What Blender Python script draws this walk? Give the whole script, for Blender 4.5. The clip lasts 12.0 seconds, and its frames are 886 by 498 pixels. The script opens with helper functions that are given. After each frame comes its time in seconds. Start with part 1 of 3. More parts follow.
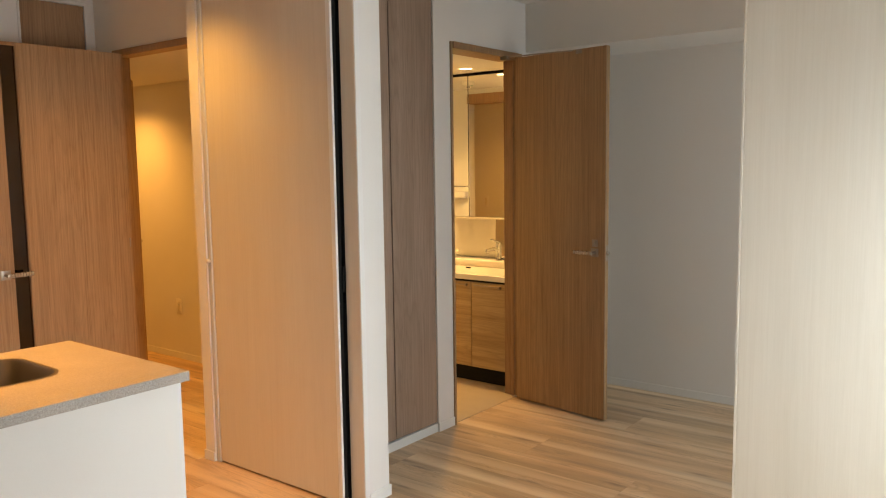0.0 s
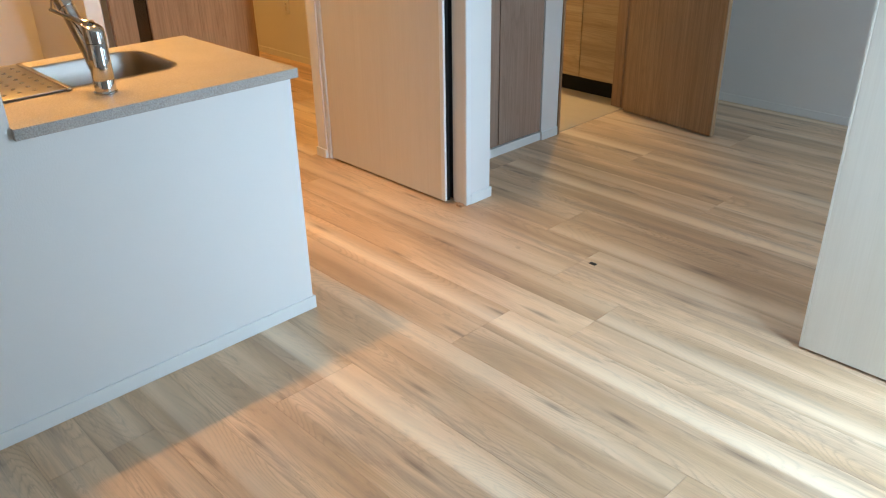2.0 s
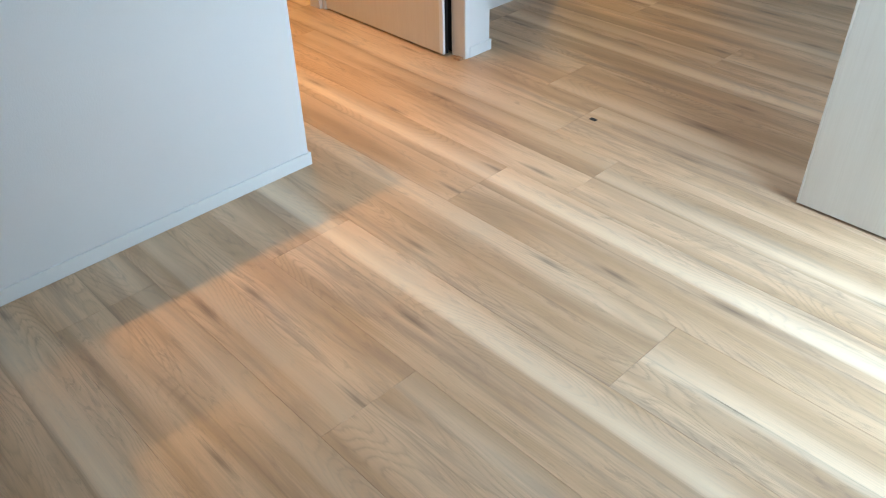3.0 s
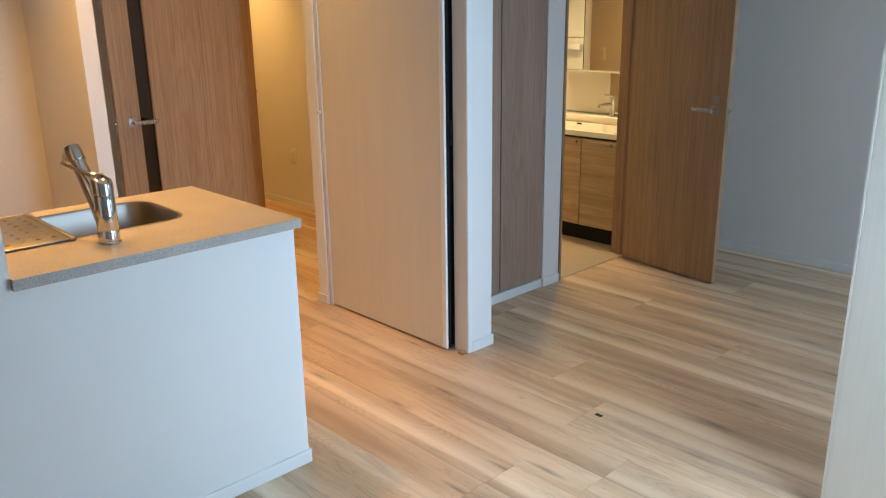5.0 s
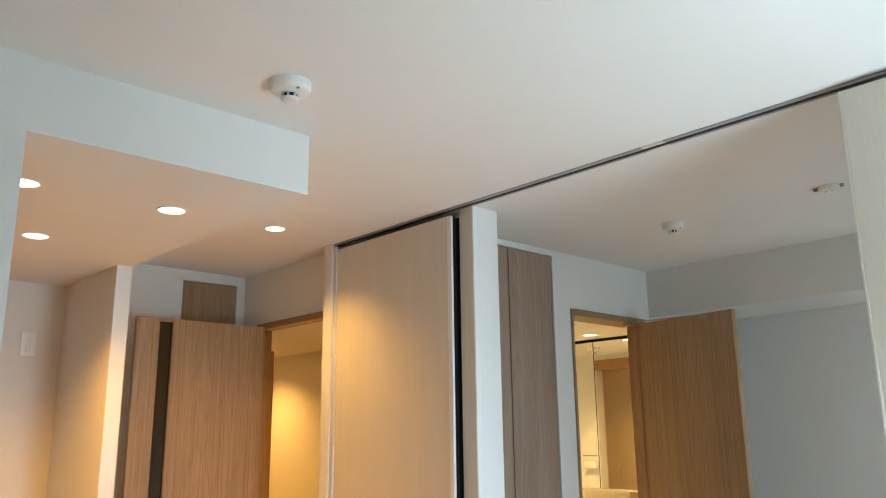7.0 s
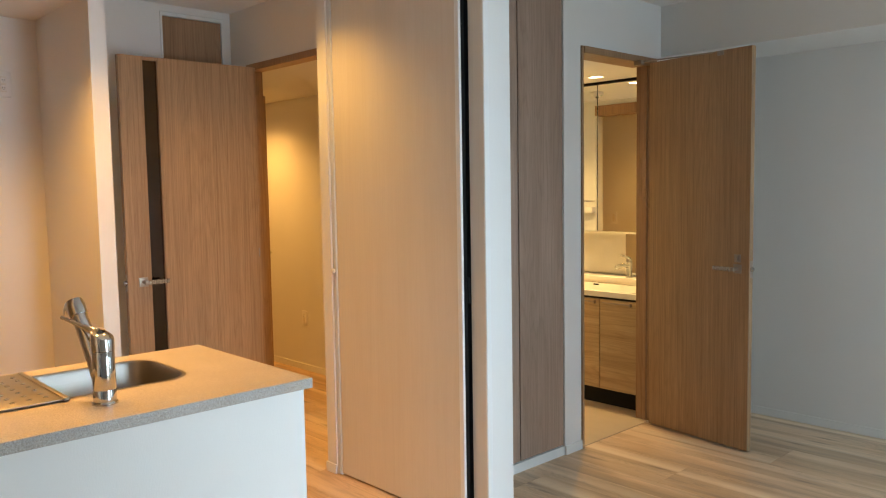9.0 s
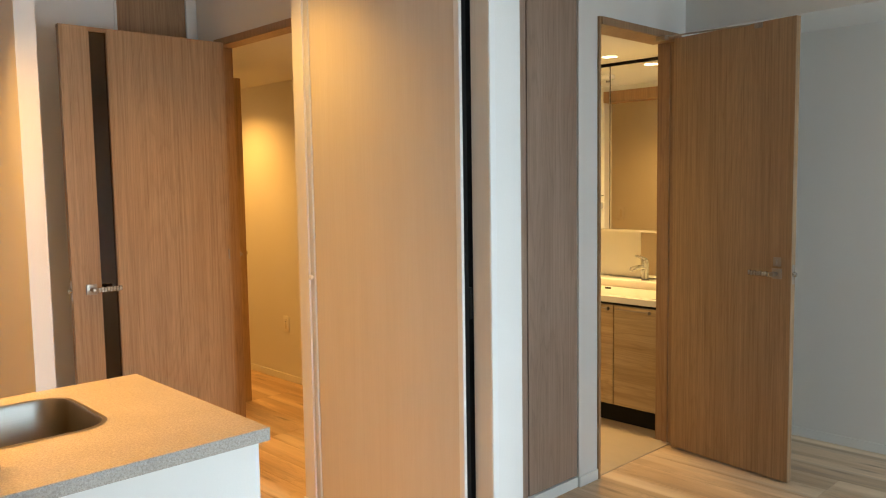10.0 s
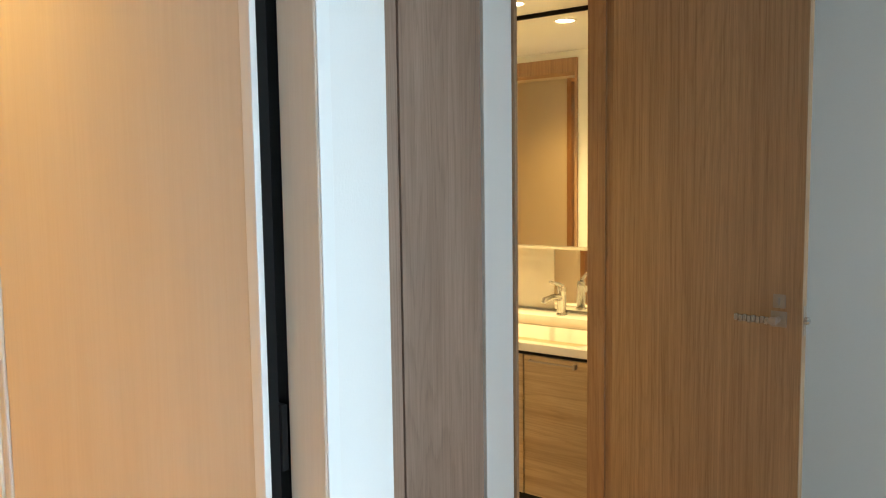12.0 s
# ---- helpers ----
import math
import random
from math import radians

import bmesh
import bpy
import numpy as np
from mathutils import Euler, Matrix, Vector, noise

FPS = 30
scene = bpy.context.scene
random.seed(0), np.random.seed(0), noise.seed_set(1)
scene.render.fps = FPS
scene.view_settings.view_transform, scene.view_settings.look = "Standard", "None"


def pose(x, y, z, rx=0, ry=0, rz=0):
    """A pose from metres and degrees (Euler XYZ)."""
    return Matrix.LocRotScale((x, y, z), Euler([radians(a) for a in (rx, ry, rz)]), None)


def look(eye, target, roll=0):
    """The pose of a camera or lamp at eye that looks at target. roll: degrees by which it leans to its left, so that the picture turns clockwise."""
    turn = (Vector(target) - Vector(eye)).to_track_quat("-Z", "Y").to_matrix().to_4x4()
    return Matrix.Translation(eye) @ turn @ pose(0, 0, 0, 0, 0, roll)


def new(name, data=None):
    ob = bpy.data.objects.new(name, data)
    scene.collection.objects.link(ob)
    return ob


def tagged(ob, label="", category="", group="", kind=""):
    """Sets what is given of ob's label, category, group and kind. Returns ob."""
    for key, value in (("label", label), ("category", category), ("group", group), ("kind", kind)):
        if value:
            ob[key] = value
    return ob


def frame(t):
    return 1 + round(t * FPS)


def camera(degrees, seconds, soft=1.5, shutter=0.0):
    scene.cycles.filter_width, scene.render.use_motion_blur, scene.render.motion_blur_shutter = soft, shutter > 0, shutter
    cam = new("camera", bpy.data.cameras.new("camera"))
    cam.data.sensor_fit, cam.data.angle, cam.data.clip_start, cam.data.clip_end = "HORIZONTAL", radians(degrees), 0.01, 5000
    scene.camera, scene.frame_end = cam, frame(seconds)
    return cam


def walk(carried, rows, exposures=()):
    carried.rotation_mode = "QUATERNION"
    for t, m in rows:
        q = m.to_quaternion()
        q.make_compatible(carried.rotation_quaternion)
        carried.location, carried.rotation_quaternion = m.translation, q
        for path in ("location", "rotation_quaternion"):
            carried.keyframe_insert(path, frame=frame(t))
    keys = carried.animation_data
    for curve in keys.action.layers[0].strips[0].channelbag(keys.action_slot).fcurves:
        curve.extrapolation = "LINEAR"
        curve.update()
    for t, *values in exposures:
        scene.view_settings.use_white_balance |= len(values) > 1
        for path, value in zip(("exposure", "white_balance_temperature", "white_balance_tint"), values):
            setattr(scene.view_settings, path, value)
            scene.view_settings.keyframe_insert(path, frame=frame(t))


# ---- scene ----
EXPOSURES = [(0, 0, 9100, 22), (0.5, 0, 8000, 15), (1, 0, 7300, 14), (1.5, 0, 6620, 11), (2, 0, 6300, 11), (2.5, -0.03, 6350, 12), (4.5, -0.03, 6150, 11), (5, -0.08, 6070, 11), (5.5, -0.03, 7050, 13), (6, 0.1, 7400, 11.5), (6.5, 0.25, 7050, 10), (7, 0.25, 7050, 9), (7.5, 0.2, 6950, 10), (9.5, 0.1, 7100, 12.5), (10, 0.2, 7300, 12), (10.5, 0.33, 6650, 8), (11, 0.4, 6550, 7), (11.5, 0.41, 6500, 6), (12, 0.45, 6650, 8)]
cam = camera(58.9, 12.0, soft=1.15)
PATH = [
    (0, (-0.01, -0.145, 1.498), (-1.232, 1.424, 1.285), -0.8),
    (0.5, (-0.012, -0.157, 1.493), (-1.391, 1.275, 1.275), -0.9),
    (1, (-0.03, -0.15, 1.491), (-1.437, 1.226, 1.132), -0.8),
    (1.5, (0.015, -0.154, 1.493), (-1.351, 1.16, 0.856), -0.9),
    (2, (0.02, -0.155, 1.482), (-1.268, 1.08, 0.579), -1.0),
    (2.5, (0.032, -0.141, 1.465), (-1.163, 0.988, 0.327), -1.2),
    (2.7, (0.033, -0.136, 1.464), (-1.127, 0.954, 0.254), -1.4),
    (4.3, (-0.034, -0.11, 1.474), (-1.302, 1.116, 0.531), -0.9),
    (4.5, (-0.032, -0.113, 1.478), (-1.337, 1.149, 0.639), -1.0),
    (5, (-0.008, -0.128, 1.494), (-1.391, 1.201, 0.925), -0.8),
    (5.5, (0.008, -0.136, 1.484), (-1.423, 1.235, 1.211), -0.8),
    (6, (0.056, -0.12, 1.47), (-1.405, 1.245, 1.503), -1.0),
    (6.5, (0.059, -0.124, 1.477), (-1.387, 1.221, 1.791), -1.0),
    (7, (0.052, -0.127, 1.488), (-1.378, 1.194, 1.951), -0.7),
    (7.5, (0.03, -0.127, 1.482), (-1.414, 1.21, 1.838), -0.8),
    (7.7, (0.014, -0.12, 1.481), (-1.442, 1.229, 1.734), -1.0),
    (9.3, (-0.22, -0.013, 1.432), (-1.667, 1.356, 1.26), -0.9),
    (9.5, (-0.301, 0.079, 1.431), (-1.746, 1.45, 1.26), -1.0),
    (10, (-0.538, 0.313, 1.431), (-1.977, 1.692, 1.261), -0.9),
    (10.5, (-0.773, 0.566, 1.423), (-2.195, 1.962, 1.249), -0.9),
    (11, (-0.975, 0.843, 1.409), (-2.345, 2.289, 1.23), -1.0),
    (11.5, (-1.202, 1.135, 1.428), (-2.51, 2.638, 1.255), -0.9),
    (12, (-1.47, 1.416, 1.424), (-2.666, 3.009, 1.247), -0.8),
]
walk(cam, [(t, look(eye, target, roll)) for t, eye, target, roll in PATH], EXPOSURES)

# ---- world and lights ----
CEIL = 2.49
LOW = 2.155
world = bpy.data.worlds.new("sky")
scene.world = world
world.use_nodes = True
wn = world.node_tree.nodes
sky = wn.new("ShaderNodeTexSky")
sky.sky_type, sky.sun_disc = "NISHITA", False
sky.sun_elevation, sky.sun_rotation = radians(40), radians(60)
wn["Background"].inputs[1].default_value = 0.06
world.node_tree.links.new(sky.outputs[0], wn["Background"].inputs[0])

WARM = (1.0, 0.50, 0.115)
SOFT_WARM = (1.0, 0.69, 0.27)
DAY = (0.545, 0.775, 0.99)
HALL_WARM = (1.0, 0.51, 0.12)
EAST_X = 0.82
EAST_POWER, EAST_UPFILL, SOUTH_FILL, BED_FILL, BED_UPFILL = 39.0, 22.5, 0.25, 20.5, 8.0


def area_lamp(name, m, sx, sy, power, colour, spread=180):
    d = bpy.data.lights.new(name, "AREA")
    d.shape, d.size, d.size_y, d.energy, d.color = "RECTANGLE", sx, sy, power, colour
    d.spread = radians(spread)
    ob = new(name, d)
    ob.matrix_world = m
    return ob


def spot_lamp(name, x, y, z, power, angle=120, blend=0.7, colour=WARM, size=0.04):
    d = bpy.data.lights.new(name, "SPOT")
    d.energy, d.color, d.spot_size, d.spot_blend, d.shadow_soft_size = power, colour, radians(angle), blend, size
    ob = new(name, d)
    ob.matrix_world = pose(x, y, z)
    return ob


# sky light at the east window, then four area lamps added as fill light
area_lamp("daylight_fill", look((EAST_X + 0.06, 1.755, 1.10), (EAST_X - 2, 1.70, -0.90)), 0.7, 2.0, EAST_POWER, DAY, 122)
area_lamp("upward_fill", look((EAST_X + 0.04, 1.755, 0.90), (EAST_X - 2, 1.60, 3.05)), 0.7, 1.6, EAST_UPFILL, DAY, 124)
area_lamp("daylight_fill", look((-0.10, -1.95, 1.10), (-0.10, 0.6, 1.0)), 0.8, 2.0, SOUTH_FILL, DAY)
area_lamp("daylight_fill", look((EAST_X - 0.03, 3.725, 1.25), (-0.1, 3.70, 0.45)), 1.0, 1.6, BED_FILL, DAY, 155)
area_lamp("upward_fill", look((EAST_X - 0.04, 3.725, 1.10), (0, 3.70, 1.75)), 1.0, 1.2, BED_UPFILL, DAY, 150)
KITCHEN_LIGHTS = [(-2.57, 0.985), (-2.57, 0.50), (-3.257, 0.73)]
for (lx, ly), power, cone in zip(KITCHEN_LIGHTS, (72.0, 72.0, 84.0), (72, 72, 134)):
    spot_lamp("kitchen_spot", lx, ly, 2.27, power, cone, 0.8)
spot_lamp("alcove_spot", -3.25, 1.80, 2.48, 60.0, 124, 0.95, (1.0, 0.545, 0.12))
HALL_LIGHTS = [(-5.75, 2.95), (-4.05, 2.9)]
for (lx, ly), power in zip(HALL_LIGHTS, (66.0, 32.0)):
    spot_lamp("hall_spot", lx, ly, LOW - 0.012, power, 140, 0.9, HALL_WARM)
# the second of these is unseen, added to light the washroom
WASH_LIGHTS = [(-3.25, 4.30), (-3.95, 4.25)]
for lx, ly in WASH_LIGHTS:
    spot_lamp("washroom_spot", lx, ly, LOW - 0.012, 64.0, 130, 0.7, SOFT_WARM)


# ---- materials ----
class Nodes:
    """Short hand for building a node material."""

    def __init__(self, name):
        self.mat = bpy.data.materials.new(name)
        self.mat.use_nodes = True
        self.t = self.mat.node_tree
        self.bsdf = self.t.nodes["Principled BSDF"]

    def add(self, kind, **inputs):
        n = self.t.nodes.new("ShaderNode" + kind)
        for k, v in inputs.items():
            self.put(n, k.replace("_", " "), v)
        return n

    def put(self, n, key, v):
        slot = n.inputs[int(key[1:])] if key[0] == "i" and key[1:].isdigit() else n.inputs[key]
        if isinstance(v, bpy.types.NodeSocket):
            self.t.links.new(v, slot)
        else:
            slot.default_value = v

    def math(self, op, a, b=0.0):
        n = self.t.nodes.new("ShaderNodeMath")
        n.operation = op
        self.put(n, "i0", a)
        self.put(n, "i1", b)
        return n.outputs[0]

    def ramp(self, fac, stops):
        n = self.t.nodes.new("ShaderNodeValToRGB")
        e = n.color_ramp.elements
        while len(e) < len(stops):
            e.new(0.5)
        for el, (p, c) in zip(e, stops):
            el.position = p
            el.color = (*c, 1) if len(c) == 3 else c
        self.put(n, "Fac", fac)
        return n.outputs[0]

    def mix(self, fac, a, b, mode="MIX"):
        n = self.t.nodes.new("ShaderNodeMix")
        n.data_type, n.blend_type = "RGBA", mode
        self.put(n, "i0", fac)
        for key, v in (("i6", a), ("i7", b)):
            self.put(n, key, v if isinstance(v, bpy.types.NodeSocket) else (*v, 1))
        return n.outputs[2]

    def coords(self, scale, kind="Object", shift=None):
        c = self.t.nodes.new("ShaderNodeTexCoord").outputs[kind]
        m = self.t.nodes.new("ShaderNodeMapping")
        self.put(m, "Vector", c)
        m.inputs["Scale"].default_value = scale
        if shift is not None:
            self.put(m, "Location", shift)
        return m.outputs[0]

    def noise(self, vec, scale, detail=4.0, rough=0.55, dist=0.0):
        n = self.add("TexNoise", Vector=vec, Scale=scale, Detail=detail, Roughness=rough, Distortion=dist)
        return n.outputs["Fac"]

    def bump(self, height, strength, dist=0.002):
        n = self.add("Bump", Height=height, Strength=strength, Distance=dist)
        self.put(self.bsdf, "Normal", n.outputs[0])

    def finish(self, colour, rough=0.5, metal=0.0, spec=0.5):
        self.put(self.bsdf, "Base Color", colour if isinstance(colour, bpy.types.NodeSocket) else (*colour, 1))
        self.put(self.bsdf, "Roughness", rough)
        self.put(self.bsdf, "Metallic", metal)
        self.put(self.bsdf, "Specular IOR Level", spec)
        return self.mat


def plaster(name, colour, grain=0.45):
    """Vinyl wallpaper: fine woven relief and faint mottling."""
    n = Nodes(name)
    v = n.coords((1, 1, 1))
    big = n.noise(v, 1.3, 3)
    fine = n.noise(v, 300, 2)
    weave = n.noise(n.coords((1, 1, 0.35)), 260, 2)
    dark = tuple(c * 0.93 for c in colour)
    n.bump(n.math("ADD", fine, weave), grain, 0.0008)
    return n.finish(n.mix(big, dark, colour), 0.75, 0, 0.25)


def plain(name, colour, rough=0.5, metal=0.0, spec=0.5, mottled=0.06):
    n = Nodes(name)
    v = n.coords((1, 1, 1))
    f = n.noise(v, 9, 4)
    dark = tuple(c * (1 - mottled) for c in colour)
    r = n.math("ADD", n.math("MULTIPLY", n.noise(v, 40, 3), 0.08), rough - 0.04)
    return n.finish(n.mix(f, dark, colour), r, metal, spec)


def veneer(name, pale, mid, dark, along="z", fine=1.0, rough=0.45, bump=0.12, line=0.5, arch=0.25):
    """Wood grain foil: irregular fine lines, arched growth figure, pores and slow waves along the grain."""
    n = Nodes(name)
    rnd = n.add("ObjectInfo").outputs["Random"]
    off = n.add("CombineXYZ", X=n.math("MULTIPLY", rnd, 13.0), Y=n.math("MULTIPLY", rnd, 7.0), Z=n.math("MULTIPLY", rnd, 5.0)).outputs[0]

    def stretched(k):
        return n.coords({"x": (k, 1, 1), "y": (1, k, 1), "z": (1, 1, k)}[along], shift=off)

    broad = n.noise(stretched(0.10), 6.0, 5, 0.65, 0.9)
    figure = n.noise(stretched(0.07), 5.0, 1, 0.5, 0.3)
    rings = n.math("FRACT", n.math("MULTIPLY", n.math("ADD", figure, n.math("MULTIPLY", broad, 0.15)), 26.0))
    lines = n.noise(stretched(0.012), 110.0 * fine, 7, 0.75, 0.5)
    pores = n.noise(stretched(0.020), 420.0 * fine, 3, 0.6, 0.1)
    c = n.ramp(broad, [(0.30, mid), (0.66, pale)])
    streak = n.ramp(lines, [(0.34, (1, 1, 1)), (0.58, (0, 0, 0))])
    c = n.mix(n.math("MULTIPLY", streak, line), c, dark)
    rg = n.ramp(rings, [(0.0, (0.2, 0.2, 0.2)), (0.55, (0, 0, 0)), (0.90, (1, 1, 1)), (1.0, (0.2, 0.2, 0.2))])
    c = n.mix(n.math("MULTIPLY", rg, arch), c, dark)
    p = n.ramp(pores, [(0.32, (1, 1, 1)), (0.44, (0, 0, 0))])
    c = n.mix(n.math("MULTIPLY", p, line * 0.6), c, dark)
    n.bump(n.math("ADD", lines, pores), bump, 0.0006)
    r = n.math("ADD", n.math("MULTIPLY", lines, 0.14), rough - 0.07)
    return n.finish(c, r, 0, 0.4)


def plank_wood(name, place, strength, tone=1.34):
    """One print of the flooring sheet: two strips a board, cathedral grain, a straight cream sapwood band at its own place, grey streaks and marks; each strip shifted by chance."""
    n = Nodes(name)
    rnd = n.add("ObjectInfo").outputs["Random"]
    y = n.add("SeparateXYZ", Vector=n.t.nodes.new("ShaderNodeTexCoord").outputs["Object"]).outputs["Y"]
    upper = n.math("GREATER_THAN", y, 0.0)
    rs = n.math("FRACT", n.math("ADD", n.math("MULTIPLY", rnd, 17.31), n.math("MULTIPLY", upper, 0.43)))
    off = n.add("CombineXYZ", X=n.math("MULTIPLY", rs, 31.0), Y=n.math("MULTIPLY", rs, 11.0), Z=n.math("MULTIPLY", rnd, 5.0)).outputs[0]

    def field(along, scale, detail=3, rough=0.55, dist=0.0):
        return n.noise(n.coords((along, 1, 1), shift=off), scale, detail, rough, dist)

    slow = field(0.12, 7.0, 2, 0.5, 0.5)
    fibre = field(0.022, 240, 4, 0.65, 0.2)
    pores = field(0.030, 620, 2, 0.5)
    base = n.ramp(slow, [(0.28, (0.355, 0.236, 0.144)), (0.45, (0.463, 0.317, 0.197)), (0.58, (0.557, 0.402, 0.266)), (0.74, (0.621, 0.468, 0.322))])
    # contour lines of a smooth field give the cathedral arches, gathered in patches
    hill = n.math("ADD", field(0.16, 7.5, 1, 0.4, 0.35), n.math("MULTIPLY", fibre, 0.030))
    saw = n.math("FRACT", n.math("MULTIPLY", hill, 30.0))
    arch = n.ramp(saw, [(0.0, (0.4, 0.4, 0.4)), (0.25, (0, 0, 0)), (0.70, (0.2, 0.2, 0.2)), (0.93, (1, 1, 1)), (1.0, (0.4, 0.4, 0.4))])
    where = n.ramp(field(0.25, 5.0, 2), [(0.42, (0.10, 0.10, 0.10)), (0.58, (1, 1, 1))])
    base = n.mix(n.math("MULTIPLY", n.math("MULTIPLY", arch, where), 0.44), base, (0.256, 0.175, 0.117))
    f = n.ramp(fibre, [(0.36, (1, 1, 1)), (0.60, (0, 0, 0))])
    base = n.mix(n.math("MULTIPLY", f, 0.18), base, (0.246, 0.168, 0.107))
    # short feathered flecks
    fleck = n.ramp(field(0.20, 48, 4, 0.7, 0.8), [(0.54, (0, 0, 0)), (0.66, (1, 1, 1))])
    zone = n.ramp(field(0.3, 6.0, 2), [(0.40, (0.25, 0.25, 0.25)), (0.62, (1, 1, 1))])
    base = n.mix(n.math("MULTIPLY", n.math("MULTIPLY", fleck, zone), 0.42), base, (0.236, 0.165, 0.117))
    # long grey-brown mineral streaks with soft ends
    streak = n.ramp(field(0.075, 15.0, 4, 0.6, 0.5), [(0.53, (0, 0, 0)), (0.68, (1, 1, 1))])
    base = n.mix(n.math("MULTIPLY", streak, 0.50), base, (0.231, 0.165, 0.124))
    # the straight sapwood band: crisp toward the dark heartwood, soft on its other side
    wob = n.math("MULTIPLY", n.math("SUBTRACT", n.noise(n.coords((0.5, 0.0, 0.0), shift=off), 1.6, 2), 0.5), 0.016)
    s = n.math("SUBTRACT", n.math("ADD", n.math("ADD", y, wob), n.math("MULTIPLY", n.math("SUBTRACT", fibre, 0.5), 0.010)), place)
    sap = n.ramp(n.math("ADD", s, 0.5), [(0.468, (0, 0, 0)), (0.482, (0.85, 0.85, 0.85)), (0.500, (1, 1, 1)), (0.522, (0.65, 0.65, 0.65)), (0.570, (0, 0, 0))])
    heart = n.ramp(n.math("ADD", s, 0.5), [(0.395, (0, 0, 0)), (0.445, (1, 1, 1)), (0.476, (0, 0, 0))])
    patch = n.ramp(field(0.4, 3.5, 3), [(0.36, (0.2, 0.2, 0.2)), (0.60, (1, 1, 1))])
    base = n.mix(n.math("MULTIPLY", n.math("MULTIPLY", heart, patch), 0.40 * min(1.0, strength * 1.4)), base, (0.246, 0.180, 0.130))
    base = n.mix(n.math("MULTIPLY", sap, strength), base, (0.768, 0.655, 0.498))
    # short dark marks drawn out along the grain
    cell = n.add("TexVoronoi", Vector=n.coords((0.16, 1.0, 0.0), shift=off), Scale=5.0)
    cell.voronoi_dimensions = "2D"
    near = n.math("ADD", cell.outputs["Distance"], n.math("MULTIPLY", n.math("SUBTRACT", fibre, 0.5), 0.09))
    mark = n.ramp(near, [(0.01, (1, 1, 1)), (0.04, (0.5, 0.5, 0.5)), (0.085, (0, 0, 0))])
    base = n.mix(n.math("MULTIPLY", mark, 0.62), base, (0.118, 0.082, 0.063))
    # the printed joint between the two strips of a board
    seam = n.ramp(n.math("ABSOLUTE", y), [(0.0, (1, 1, 1)), (0.0011, (0, 0, 0))])
    base = n.mix(n.math("MULTIPLY", seam, 0.24), base, (0.167, 0.118, 0.079))
    shade = n.math("ADD", n.math("MULTIPLY", rs, 0.14), tone - 0.05)
    hsv = n.add("HueSaturation", Color=base, Value=shade, Saturation=1.04)
    n.bump(n.math("ADD", fibre, pores), 0.10, 0.0005)
    return n.finish(hsv.outputs[0], n.math("ADD", n.math("MULTIPLY", fibre, 0.12), 0.34), 0, 0.4)


def stone_top(name):
    n = Nodes(name)
    v = n.coords((1, 1, 1))
    big = n.noise(v, 7, 5, 0.6)
    speck = n.noise(v, 210, 3, 0.7)
    chip = n.add("TexVoronoi", Vector=v, Scale=300.0).outputs["Color"]
    c = n.ramp(big, [(0.3, (0.37, 0.335, 0.295)), (0.7, (0.45, 0.41, 0.365))])
    c = n.mix(n.math("MULTIPLY", n.ramp(speck, [(0.40, (1, 1, 1)), (0.55, (0, 0, 0))]), 0.48), c, (0.16, 0.145, 0.13))
    bw = n.add("RGBToBW", Color=chip).outputs[0]
    c = n.mix(n.math("MULTIPLY", n.ramp(bw, [(0.72, (0, 0, 0)), (0.85, (1, 1, 1))]), 0.28), c, (0.68, 0.65, 0.59))
    return n.finish(c, 0.33, 0, 0.5)


def brushed(name, colour, rough):
    n = Nodes(name)
    s = n.noise(n.coords((1, 0.02, 1)), 500, 3)
    n.bump(s, 0.05, 0.0004)
    return n.finish(n.mix(s, tuple(c * 0.85 for c in colour), colour), n.math("ADD", n.math("MULTIPLY", s, 0.12), rough - 0.06), 1.0)


def glass(name, colour, rough=0.0):
    n = Nodes(name)
    n.put(n.bsdf, "Transmission Weight", 1.0)
    n.put(n.bsdf, "IOR", 1.45)
    return n.finish(colour, rough)


def lit(name, colour, strength):
    n = Nodes(name)
    n.put(n.bsdf, "Emission Color", (*colour, 1))
    n.put(n.bsdf, "Emission Strength", strength)
    return n.finish((0.8, 0.8, 0.8), 0.5)


M_WALL = plaster("wallpaper_white", (0.80, 0.79, 0.765))
M_CEIL = plaster("ceiling_paper", (0.82, 0.81, 0.79), 0.15)
M_TRIM = plain("white_trim", (0.80, 0.80, 0.78), 0.4)
M_DOOR = veneer("oak_door_foil", (0.485, 0.312, 0.175), (0.40, 0.246, 0.132), (0.185, 0.104, 0.050), line=0.58, fine=1.0, arch=0.20)
M_FRAME = veneer("oak_frame_foil", (0.43, 0.265, 0.15), (0.36, 0.212, 0.115), (0.17, 0.092, 0.046))
M_CLOSET = veneer("walnut_closet_foil", (0.44, 0.312, 0.24), (0.34, 0.232, 0.175), (0.145, 0.090, 0.063), line=0.36)
M_PANEL = veneer("pale_ash_foil", (0.70, 0.648, 0.565), (0.665, 0.608, 0.52), (0.55, 0.485, 0.395), fine=1.4, line=0.22, arch=0.06)
M_VANITY = veneer("vanity_oak_foil", (0.56, 0.42, 0.255), (0.40, 0.275, 0.15), (0.21, 0.135, 0.07), along="x", fine=0.5, line=0.40, arch=0.30)
